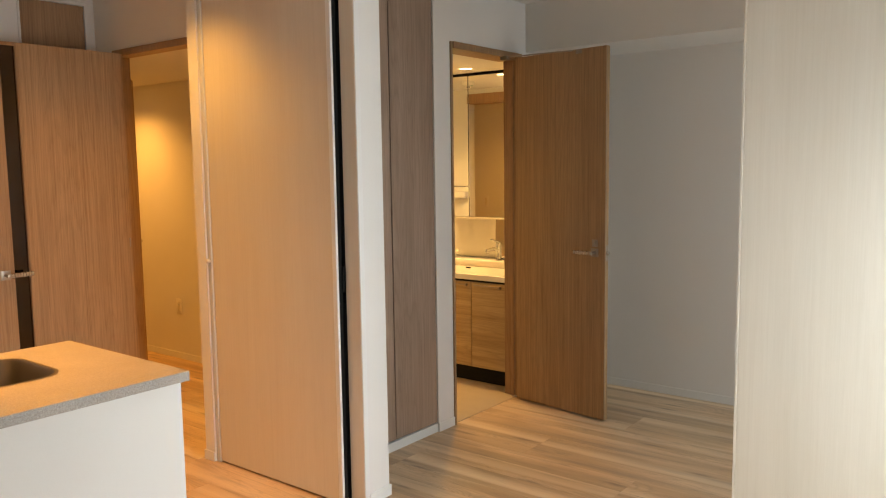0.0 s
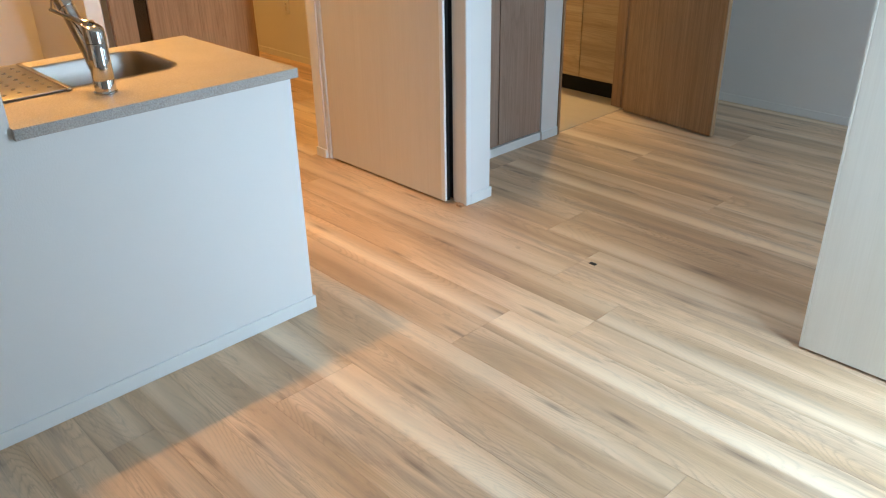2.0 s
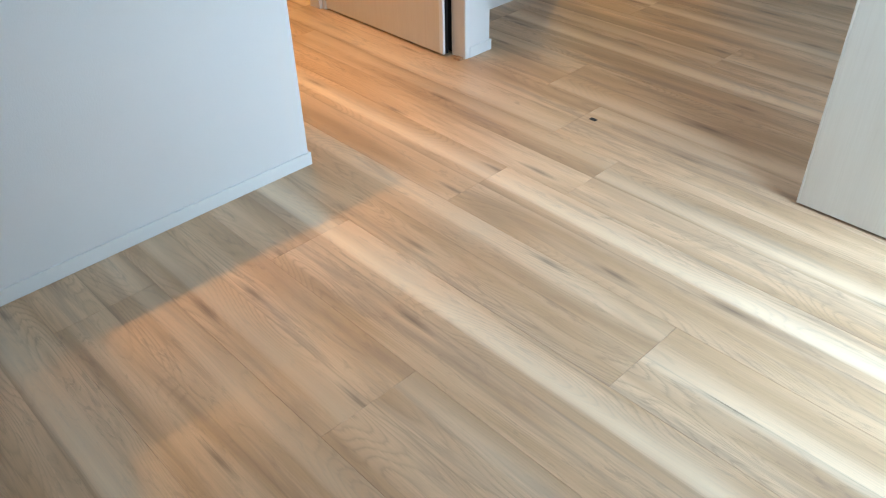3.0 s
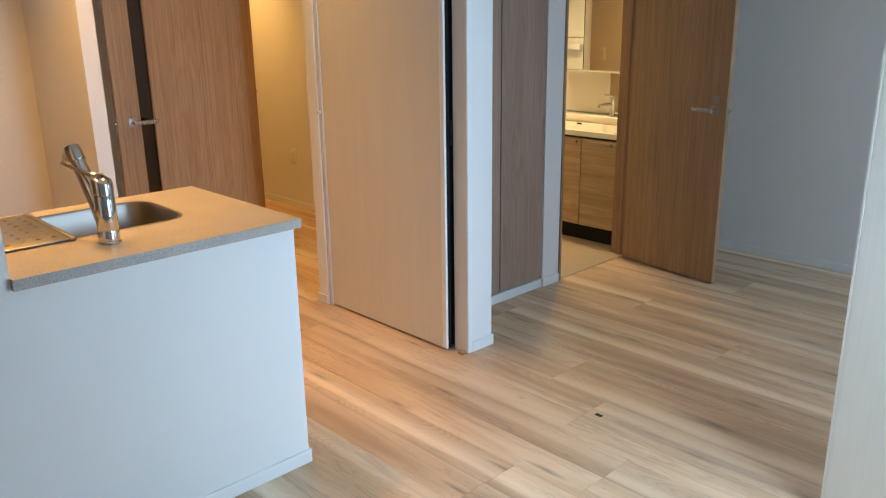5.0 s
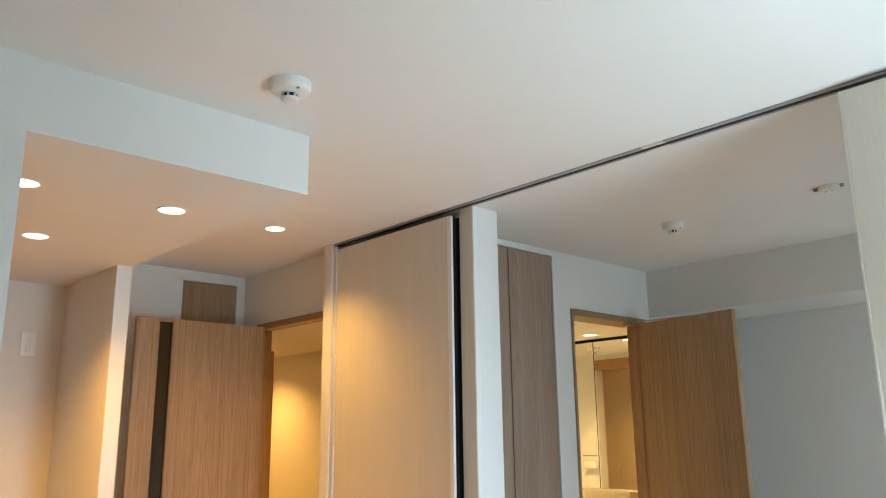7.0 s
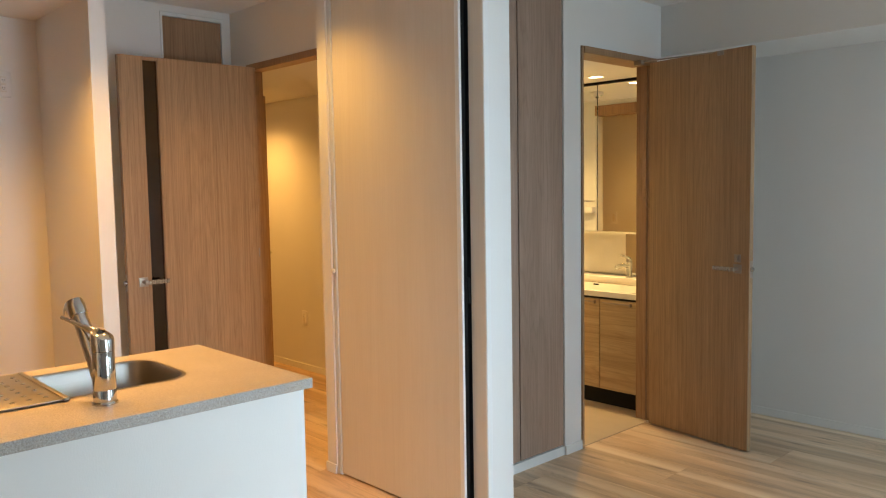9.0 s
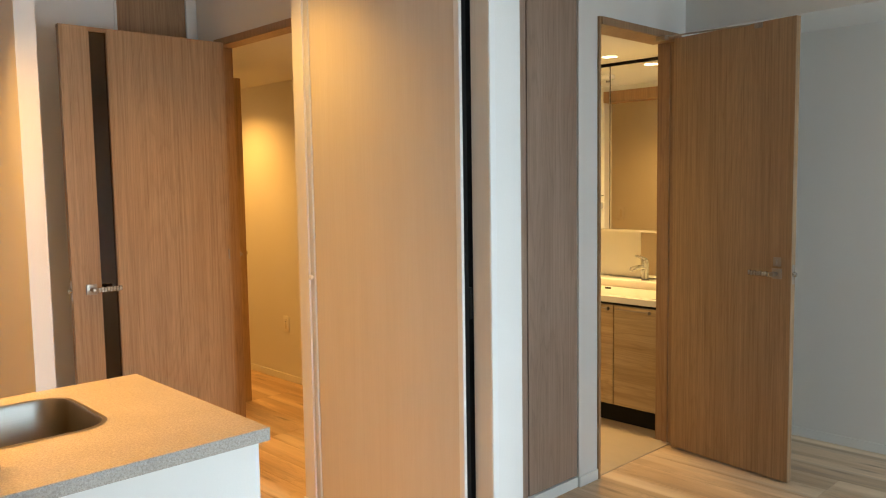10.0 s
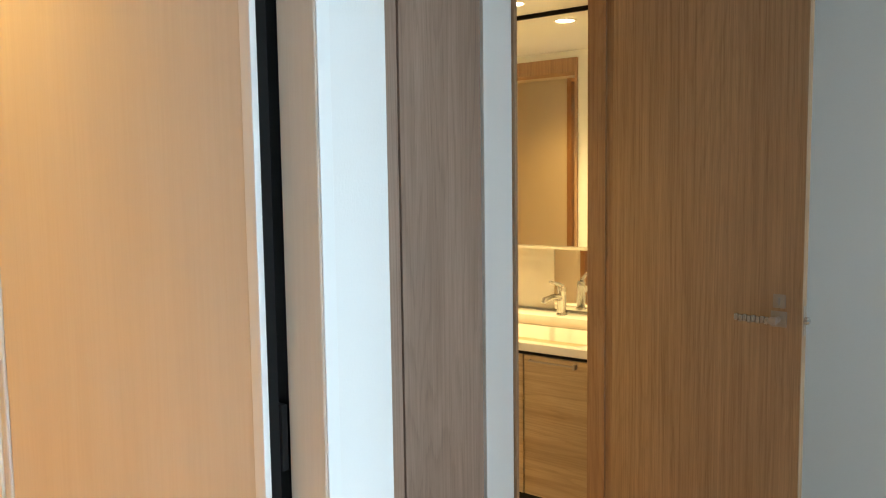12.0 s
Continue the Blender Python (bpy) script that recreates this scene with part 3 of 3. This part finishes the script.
baseboard(-4.30, 1.18 - T, -3.60, 1.18)
baseboard(-4.30, -1.98, -4.30 + T, 1.172)

# ---- kitchen counter ----
counter = empty("kitchen_counter", pose(0, 0, 0), "grey-beige speckled stone peninsula worktop", "counter")
SX0, SX1, SY0, SY1 = -2.722, -2.367, 0.40, 0.995   # sink opening
CX0, CX1, CY1 = -2.815, -2.076, 1.232
ZT, ZB = 0.881, 0.851


def rounded(x0, y0, x1, y1, r, n=8):
    pts = []
    for cx, cy, a in ((x1 - r, y1 - r, 0), (x0 + r, y1 - r, 90), (x0 + r, y0 + r, 180), (x1 - r, y0 + r, 270)):
        for i in range(n + 1):
            t = radians(a + 90 * i / n)
            pts.append((cx + r * math.cos(t), cy + r * math.sin(t)))
    return pts


bm = bmesh.new()
# the slab with its cut-out: an outer and an inner loop bridged
outer = [(CX1, CY1), (CX0, CY1), (CX0, -1.2), (CX1 - 0.126, -1.2), (CX1 - 0.126, 0.38), (CX1, 0.38)]
inner = rounded(SX0, SY0, SX1, SY1, 0.075)
for z in (ZT, ZB):
    vo = [bm.verts.new((x, y, z)) for x, y in outer]
    vi = [bm.verts.new((x, y, z)) for x, y in inner]
    eo = [bm.edges.new((vo[i], vo[(i + 1) % len(vo)])) for i in range(len(vo))]
    ei = [bm.edges.new((vi[i], vi[(i + 1) % len(vi)])) for i in range(len(vi))]
    bmesh.ops.triangle_fill(bm, use_beauty=True, use_dissolve=False, edges=eo + ei)
    if z == ZT:
        to, ti = vo, vi
    else:
        for a, b in ((to, vo), (ti, vi)):
            for i in range(len(a)):
                j = (i + 1) % len(a)
                bm.faces.new((a[i], a[j], b[j], b[i]))
part("worktop", bm, M_STONE, counter)
part("cabinet", boxes((-2.78, -1.2, 0.08, -2.21, 1.19, 0.60), bevel=0.002), M_WHITE, counter, "white base cabinet body")
part("end_panel", boxes((-2.78, 1.195, 0.0, -2.2025, 1.213, ZB - 0.001), bevel=0.001), M_TRIM, counter)
part("plinth", boxes((-2.74, -1.2, 0.0, -2.25, 1.19, 0.08)), M_DARK, counter)


def sink():
    """A pressed steel bowl hung in the cut-out."""
    bm = bmesh.new()
    rings = []
    for inset, z, r in ((-0.006, ZT + 0.0015, 0.081), (0.004, ZT + 0.0015, 0.073), (0.008, ZT - 0.006, 0.07), (0.012, ZT - 0.10, 0.066), (0.022, ZT - 0.155, 0.06), (0.05, ZT - 0.178, 0.05), (0.11, ZT - 0.182, 0.04)):
        rings.append([bm.verts.new((x, y, z)) for x, y in rounded(SX0 + inset, SY0 + inset, SX1 - inset, SY1 - inset, r)])
    for a, b in zip(rings, rings[1:]):
        for i in range(len(a)):
            j = (i + 1) % len(a)
            bm.faces.new((a[i], a[j], b[j], b[i]))
    bm.faces.new(rings[-1])
    s = thing("sink", bm, M_STEEL, "brushed stainless steel kitchen sink set in the worktop", "sink", smooth=True)
    bm = bmesh.new()
    lathe(bm, [(0.045, ZT - 0.181), (0.045, ZT - 0.178), (0.03, ZT - 0.180)], Matrix.Translation((-2.66, 0.72, 0)), 28)
    part("drain", bm, M_CHROME, s, "", True)
    return s


sink()


def drainer():
    """A perforated steel plate resting on the bowl's rim."""
    x0, x1, y0, y1, z = -2.760, -2.343, 0.385, 0.627, ZT + 0.003
    nx, ny = 7, 5
    d = empty("drainer_plate", pose(0, 0, 0), "perforated steel drainer plate lying over the sink", "drainer plate")
    part("plate", boxes((x0, y0, z, x1, y1, z + 0.006), bevel=0.003), M_STEEL, d, "", True)
    part("lip", boxes((x0 - 0.004, y1 - 0.012, z - 0.002, x1 + 0.004, y1 + 0.004, z + 0.009), bevel=0.003), M_STEEL, d, "", True)
    for i in range(nx):
        for j in range(ny):
            bm = bmesh.new()
            cx, cy = x0 + 0.05 + i * (x1 - x0 - 0.1) / (nx - 1), y0 + 0.035 + j * (y1 - y0 - 0.075) / (ny - 1)
            lathe(bm, [(0.007, z + 0.0055), (0.007, z + 0.0075), (0.005, z + 0.0068)], Matrix.Translation((cx, cy, 0)), 12)
            part("hole_rim", bm, M_CHROME, d)
    return d


drainer()


def kitchen_tap():
    t = empty("kitchen_tap", pose(-2.246, 0.690, ZT), "chrome single-lever kitchen tap with pull-out spout", "tap")
    bm = bmesh.new()
    lathe(bm, [(0.033, 0), (0.033, 0.004), (0.0295, 0.008), (0.0295, 0.036), (0.0285, 0.038), (0.0285, 0.040), (0.0295, 0.042), (0.0290, 0.140), (0.0275, 0.142)], n=36)
    part("body", bm, M_CHROME, t, "", True)
    # the cap is cut on the slant and runs out into the lever
    bm = bmesh.new()
    lathe(bm, [(0.0295, 0.143), (0.0295, 0.182), (0.0285, 0.186), (0.024, 0.189), (0.006, 0.191)], n=36)
    for v in bm.verts:
        if v.co.z > 0.16:
            v.co.z += -0.42 * (v.co.x * 0.85 + v.co.y * 0.53)
    cap = part("cap", bm, M_CHROME, t, "", True)
    bm = bmesh.new()
    tube(bm, [(-0.004, -0.003, 0.186), (-0.032, -0.020, 0.197), (-0.072, -0.045, 0.214), (-0.106, -0.066, 0.228)], [0.018, 0.0085, 0.0055, 0.0048])
    part("lever", bm, M_CHROME, cap, "", True)
    bm = bmesh.new()
    tube(bm, [(-0.004, 0, 0.040), (-0.04, -0.004, 0.105), (-0.085, -0.010, 0.172), (-0.122, -0.015, 0.226)], [0.0235, 0.023, 0.022, 0.021], 28)
    s = part("spout", bm, M_CHROME, t, "slanted chrome spout", True)
    bm = bmesh.new()
    tube(bm, [(-0.121, -0.015, 0.224), (-0.134, -0.018, 0.245), (-0.137, -0.018, 0.250), (-0.145, -0.019, 0.262)], [0.0240, 0.0250, 0.0250, 0.0225], 28)
    tube(bm, [(-0.135, -0.018, 0.248), (-0.162, -0.022, 0.244), (-0.172, -0.023, 0.224), (-0.174, -0.023, 0.210)], [0.018, 0.019, 0.018, 0.0165], 24)
    part("spray_head", bm, M_CHROME, s, "", True)
    bm = boxes((0.0255, -0.008, 0.045, 0.028, 0.008, 0.062), bevel=0.001)
    part("sticker", bm, M_WHITE, t, "small white label", True)


kitchen_tap()


# ---- ceiling fittings ----
def downlight(x, y, z, group):
    d = empty("downlight", pose(x, y, z), "round recessed downlight, lit warm white", "downlight", group)
    bm = bmesh.new()
    n = 40
    prof = [(0.044, -0.001), (0.046, -0.004), (0.052, -0.004), (0.054, 0.0)]
    rings = [[bm.verts.new((r * math.cos(2 * math.pi * i / n), r * math.sin(2 * math.pi * i / n), h)) for i in range(n)] for r, h in prof]
    for a, b in zip(rings, rings[1:]):
        for i in range(n):
            bm.faces.new((a[i], a[(i + 1) % n], b[(i + 1) % n], b[i]))
    part("trim_ring", bm, M_WHITE, d, "", True)
    bm = bmesh.new()
    lathe(bm, [(0.0445, -0.0015), (0.0445, -0.0005)], n=40)
    part("diffuser", bm, M_LAMP, d, "glowing diffuser")


for lx, ly in KITCHEN_LIGHTS:
    downlight(lx, ly, 2.28, "kitchen downlights")
downlight(-3.25, 1.80, CEIL, "alcove downlight")
for lx, ly in HALL_LIGHTS:
    downlight(lx, ly, LOW, "hall downlights")
for lx, ly in WASH_LIGHTS:
    downlight(lx, ly, LOW, "washroom downlights")


def smoke_detector(x, y, z, r=0.055):
    """A wide domed base with a slotted sensing chamber below it."""
    d = empty("smoke_detector", pose(x, y, z), "white round domed ceiling smoke detector with green indicator", "smoke detector")
    bm = bmesh.new()
    lathe(bm, [(r, 0), (r, -0.018), (r * 0.97, -0.024), (r * 0.90, -0.029), (r * 0.70, -0.034), (r * 0.50, -0.036)][::-1], n=40)
    part("base", bm, M_WHITE, d, "", True)
    bm = bmesh.new()
    lathe(bm, [(r * 0.20, -0.058), (r * 0.36, -0.057), (r * 0.43, -0.054), (r * 0.45, -0.050)], n=30)
    part("cap", bm, M_WHITE, d, "", True)
    for i in range(8):
        bm = boxes((r * 0.37, -0.0022, -0.0505, r * 0.46, 0.0022, -0.0355))
        bmesh.ops.rotate(bm, verts=bm.verts, matrix=Matrix.Rotation(2 * math.pi * i / 8, 3, "Z"))
        part("fin", bm, M_WHITE, d)
    bm = bmesh.new()
    lathe(bm, [(r * 0.31, -0.051), (r * 0.31, -0.0355)], n=20)
    part("sensor", bm, M_DARK, d, "dark core between the fins")
    bm = bmesh.new()
    lathe(bm, [(0.0035, -0.0345), (0.0055, -0.0325), (0.0055, -0.028)], Matrix.Translation((r * 0.77, -r * 0.05, 0)), 14)
    part("indicator", bm, M_GREEN, d, "small green indicator", True)


smoke_detector(-1.79, 0.98, CEIL, 0.060)
smoke_detector(-1.92, 3.235, CEIL, 0.052)
smoke_detector(-3.75, 4.05, LOW, 0.050)
rose = empty("ceiling_rose", pose(-1.165, 3.212, CEIL, 0, 0, 4), "off-white round ceiling lamp socket with two screw ends", "ceiling socket")
bm = bmesh.new()
lathe(bm, [(0.030, -0.021), (0.036, -0.020), (0.040, -0.016), (0.042, -0.006), (0.042, 0.0)], n=36)
part("base", bm, M_WHITE, rose, "", True)
part("slot", boxes((-0.018, -0.002, -0.0215, -0.006, 0.002, -0.0205)), M_DARK, rose)
part("slot", boxes((0.006, -0.002, -0.0215, 0.018, 0.002, -0.0205)), M_DARK, rose)
for x in (-0.052, 0.052):
    bm = bmesh.new()
    lathe(bm, [(0.005, -0.012), (0.008, -0.009), (0.008, 0.0)], Matrix.Translation((x, 0, 0)), 16)
    part("screw", bm, M_FRAME, rose, "brownish screw end", True)


# ---- plates on walls ----
def wall_plate(m, label, category, holes):
    p = empty("wall_plate", m, label, category)
    part("plate", boxes((-0.035, -0.008, -0.06, 0.035, 0, 0.06), bevel=0.003), M_WHITE, p, "", True)
    part("insert", boxes((-0.012, -0.011, -0.036, 0.012, -0.006, 0.036), bevel=0.001), M_CREAM, p)
    for z in holes:
        part("outlet", boxes((-0.010, -0.0122, z - 0.013, 0.010, -0.0105, z + 0.013), bevel=0.001), M_WHITE, p)
        for x in (-0.0045, 0.0045):
            part("slot", boxes((x - 0.001, -0.0128, z - 0.002, x + 0.001, -0.0118, z + 0.006)), M_DARK, p)
        part("earth_hole", boxes((-0.0016, -0.0128, z - 0.009, 0.0016, -0.0118, z - 0.006)), M_DARK, p)


wall_plate(pose(-4.30, 1.02, 1.962, 0, 0, 90), "white double wall socket high on the kitchen wall", "wall socket", (-0.018, 0.018))
wall_plate(pose(-5.40, 3.39, 0.42), "cream telephone and socket plate low on the hall wall", "wall socket", (0.018,))
wall_plate(pose(-4.745, 2.362, 1.11, 0, 0, 180), "white light switch on the hall wall", "light switch", ())

# ---- washroom vanity ----
VY = 4.150
vanity = empty("vanity_unit", pose(0, 0, 0), "oak veneer washbasin cabinet with a white basin top", "vanity")
part("carcass", boxes((-3.62, VY + 0.02, 0.112, -2.82, 4.655, 0.700), bevel=0.001), M_VANITY, vanity)
for x0, x1 in ((-3.612, -3.120), (-3.114, -2.822)):
    dd = part("door", boxes((x0, VY, 0.114, x1, VY + 0.019, 0.702), bevel=0.001), M_VANITY, vanity)
    a, e = (x1 - 0.235, x1 - 0.025) if x1 < -3 else (x0 + 0.03, x1 - 0.05)
    bm = boxes((a, VY - 0.020, 0.680, e, VY - 0.014, 0.687), (a, VY - 0.016, 0.680, a + 0.008, VY, 0.687), (e - 0.012, VY - 0.022, 0.672, e, VY, 0.690), bevel=0.001)
    part("handle", bm, M_NICKEL, dd, "slim satin bar handle", True)
part("plinth", boxes((-3.62, VY + 0.045, 0.001, -2.82, VY + 0.06, 0.112)), M_BLACK, vanity, "black recessed plinth")
# black strip painted in for the shade under the basin rim
part("shadow_line", boxes((-3.615, VY + 0.008, 0.703, -2.825, VY + 0.02, 0.718)), M_BLACK, vanity)


def basin():
    x0, x1, y0, y1 = -3.63, -2.812, VY - 0.006, 4.655
    bm = bmesh.new()

    def ring(pts, z):
        return [bm.verts.new((x, y, z)) for x, y in pts]

    rs = [ring(rounded(x0, y0, x1, y1, 0.012), 0.719), ring(rounded(x0, y0, x1, y1, 0.012), 0.752),
          ring(rounded(x0 + 0.006, y0 + 0.006, x1 - 0.006, y1 - 0.006, 0.012), 0.758),
          ring(rounded(x0 + 0.05, y0 + 0.025, x1 - 0.05, y1 - 0.17, 0.06), 0.758),
          ring(rounded(x0 + 0.056, y0 + 0.031, x1 - 0.056, y1 - 0.176, 0.06), 0.752),
          ring(rounded(x0 + 0.075, y0 + 0.05, x1 - 0.075, y1 - 0.19, 0.07), 0.70),
          ring(rounded(x0 + 0.16, y0 + 0.10, x1 - 0.16, y1 - 0.22, 0.06), 0.64)]
    for a, e in zip(rs, rs[1:]):
        for i in range(len(a)):
            j = (i + 1) % len(a)
            bm.faces.new((a[i], a[j], e[j], e[i]))
    bm.faces.new(rs[-1])
    return part("basin", bm, M_CERAMIC, vanity, "white washbasin top", True)


basin()
part("ledge", boxes((-3.629, 4.482, 0.7585, -2.813, 4.638, 0.806), bevel=0.006), M_CERAMIC, vanity, "white tap ledge behind the basin", True)
part("overflow", boxes((-3.40, 4.476, 0.735, -3.355, 4.4815, 0.752), bevel=0.002), M_DARK, vanity)

wtap = empty("basin_tap", pose(-3.152, 4.545, 0.806), "chrome single-lever basin tap", "tap")
bm = bmesh.new()
lathe(bm, [(0.026, 0), (0.026, 0.005), (0.021, 0.010), (0.020, 0.105), (0.021, 0.108), (0.020, 0.126), (0.012, 0.132)], n=32)
part("body", bm, M_CHROME, wtap, "", True)
bm = bmesh.new()
tube(bm, [(0, -0.005, 0.078), (-0.012, -0.06, 0.088), (-0.024, -0.115, 0.080), (-0.025, -0.12, 0.066)], [0.015, 0.014, 0.013, 0.012])
part("spout", bm, M_CHROME, wtap, "", True)
bm = bmesh.new()
tube(bm, [(0, 0.0, 0.128), (-0.005, -0.03, 0.143), (-0.012, -0.085, 0.158)], [0.013, 0.008, 0.006])
part("lever", bm, M_CHROME, wtap, "", True)

mir = empty("mirror_cabinet", pose(0, 0, 0), "mirror cabinet above the washbasin with a dark top edge", "mirror cabinet")
MY = 4.53
part("body", boxes((-3.63, MY + 0.018, 1.115, -2.812, 4.655, 2.136), bevel=0.001), M_CREAM, mir)
part("mirror_door", boxes((-3.63, MY, 1.117, -3.405, MY + 0.016, 2.134), bevel=0.0015), M_MIRROR, mir, "narrow mirror door")
part("mirror_door", boxes((-3.399, MY, 1.117, -2.812, MY + 0.016, 2.134), bevel=0.0015), M_MIRROR, mir, "mirror door")
# black strip painted in for the shade between the mirror doors
part("door_gap", boxes((-3.405, MY + 0.004, 1.117, -3.399, MY + 0.017, 2.134)), M_BLACK, mir)
part("top_edge", boxes((-3.63, MY - 0.002, 2.137, -2.812, 4.655, LOW - 0.001)), M_BLACK, mir, "black top edge")
part("bottom_edge", boxes((-3.63, MY - 0.002, 1.104, -2.812, MY + 0.017, 1.1145)), M_CREAM, mir)
# plain cream strip up to the edge of the low mirror
part("splash_panel", boxes((-3.63, 4.640, 0.812, -3.242, 4.654, 1.10)), M_CREAM, mir, "cream strip left of the low mirror")
part("lower_mirror", boxes((-3.240, 4.640, 0.812, -2.812, 4.654, 1.10)), M_MIRROR, mir, "low mirror strip")
# the towel holder on the wall across from the mirror
holder = empty("towel_holder", pose(-4.225, 3.49, 1.20), "white wall shelf box with a chrome towel bar above", "towel holder")
part("shelf", boxes((-0.07, 0.0, 0.0, 0.06, 0.055, 0.055), bevel=0.006), M_WHITE, holder, "", True)
bm = bmesh.new()
tube(bm, [(-0.08, 0.05, 0.105), (0.062, 0.05, 0.105)], 0.006, 14)
for x in (-0.074, 0.056):
    tube(bm, [(x, 0.05, 0.105), (x, 0.0, 0.105)], 0.005, 10)
part("towel_bar", bm, M_CHROME, holder, "short chrome bar", True)

# ---- unseen windows: the first inferred, the other two added for fill light ----
def window(name, m, w, z0, z1, label):
    """A framed two-light window in the plane y = 0 of m, from x = 0 to w."""
    ob = empty(name, m, label, "window", kind="structure")
    for x0, x1 in ((0, 0.05), (w / 2 - 0.03, w / 2 + 0.03), (w - 0.05, w)):
        part("window_frame", boxes((x0, 0.03, z0, x1, 0.09, z1), bevel=0.003), M_WHITE, ob)
    for a, e in ((z0, z0 + 0.05), (z1 - 0.05, z1)):
        for x0, x1 in ((0.05, w / 2 - 0.03), (w / 2 + 0.03, w - 0.05)):
            part("window_frame", boxes((x0, 0.03, a, x1, 0.09, e)), M_WHITE, ob)
    for x0, x1 in ((0.05, w / 2 - 0.03), (w / 2 + 0.03, w - 0.05)):
        pane = part("pane", boxes((x0, 0.056, z0 + 0.05, x1, 0.062, z1 - 0.05)), M_GLASS, ob)
        pane.visible_shadow = False


window("window_1", pose(EAST_X, 2.11, 0, 0, 0, -90), 0.71, 0.0, 2.2, "white framed balcony window")
window("added_window_south", pose(0.35, -1.98, 0, 0, 0, 180), 0.9, 0.0, 2.15, "unseen white framed south window added for fill light")
window("added_window_bedroom", pose(EAST_X, 4.25, 0, 0, 0, -90), 1.05, 0.4, 2.1, "unseen white framed bedroom window added for fill light")

# ---- small marks on the floor ----
thing("floor_stop", boxes((-2.372, 2.226, 0.0, -2.338, 2.250, 0.012), bevel=0.002), M_FRAME, "small brown door stop on the floor by the post", "door stop")
thing("floor_guide", boxes((-1.582, 2.188, 0.0, -1.552, 2.206, 0.002), bevel=0.0008), M_DARK, "small dark metal guide plate set in the floor", "floor guide")

# ---- floor boards ----
BW, BL, Y0 = 0.304, 1.818, 0.484
ENDS = {-8: 0.3, -7: -0.9, -6: -0.2, -5: 0.55, -4: -0.6, -3: 0.1, -2: -0.35, -1: -0.05, 0: -1.06, 1: -1.717, 2: -0.678, 3: -1.568, 4: -1.307, 5: -1.615, 6: -1.9, 7: -0.75, 8: -1.5, 9: -0.3, 10: -1.15, 11: -1.85, 12: -0.55, 13: -1.3}
# the print of the board that begins at each end and of the one before it; other rows take them in turn
# row 6 begins with the dark print, shade painted behind the open panel
PRINTS = {0: ("plain", "near"), 1: ("far", "far"), 2: ("mid", "plain"), 3: ("far", "far"), 4: ("edge", "plain"), 5: ("plain", "dark"), 6: ("dark", "plain"), 7: ("edge", "far"), 8: ("mid", "near"), -1: ("near", "plain"), -2: ("plain", "edge")}
TURN = ("plain", "near", "far", "dark", "edge", "plain", "mid")
plank_meshes = {}


def plank(x0, x1, y0, y1, look_of):
    key = (round(x1 - x0, 3), round(y1 - y0, 3), look_of)
    if key not in plank_meshes:
        hx, hy, g, t = key[0] / 2 - 0.0004, key[1] / 2 - 0.0002, 0.0007, 0.007
        bm = bmesh.new()
        top = [bm.verts.new((sx * (hx - g), sy * (hy - g), 0)) for sx, sy in ((-1, -1), (1, -1), (1, 1), (-1, 1))]
        mid = [bm.verts.new((sx * hx, sy * hy, -0.0006)) for sx, sy in ((-1, -1), (1, -1), (1, 1), (-1, 1))]
        low = [bm.verts.new((sx * hx, sy * hy, -t)) for sx, sy in ((-1, -1), (1, -1), (1, 1), (-1, 1))]
        bm.faces.new(top)
        for a, b in ((top, mid), (mid, low)):
            for i in range(4):
                bm.faces.new((a[i], b[i], b[(i + 1) % 4], a[(i + 1) % 4]))
        plank_meshes[key] = mesh_of("plank", bm, PLANK_PRINTS[look_of])
    ob = new("plank", plank_meshes[key])
    ob.location = ((x0 + x1) / 2, (y0 + y1) / 2, 0)
    ob.parent = floor


def lay(xa, xb, ya, yb):
    for k in range(-9, 15):
        y0, y1 = max(Y0 + k * BW, ya), min(Y0 + (k + 1) * BW, yb)
        if y1 - y0 < 0.01:
            continue
        for i in range(-5, 4):
            x = ENDS.get(k, 0.0) + i * BL
            x0, x1 = max(x, xa), min(x + BL, xb)
            if x1 - x0 > 0.01:
                pair = PRINTS.get(k)
                plank(x0, x1, y0, y1, pair[0 if i >= 0 else 1] if pair and i in (-1, 0) else TURN[(3 * k + 2 * i) % 7])


lay(-4.57, EAST_X, -1.98, 2.308)
lay(-2.69, EAST_X, 2.308, 4.66)
lay(-7.2, -3.40, 2.308, 3.39)
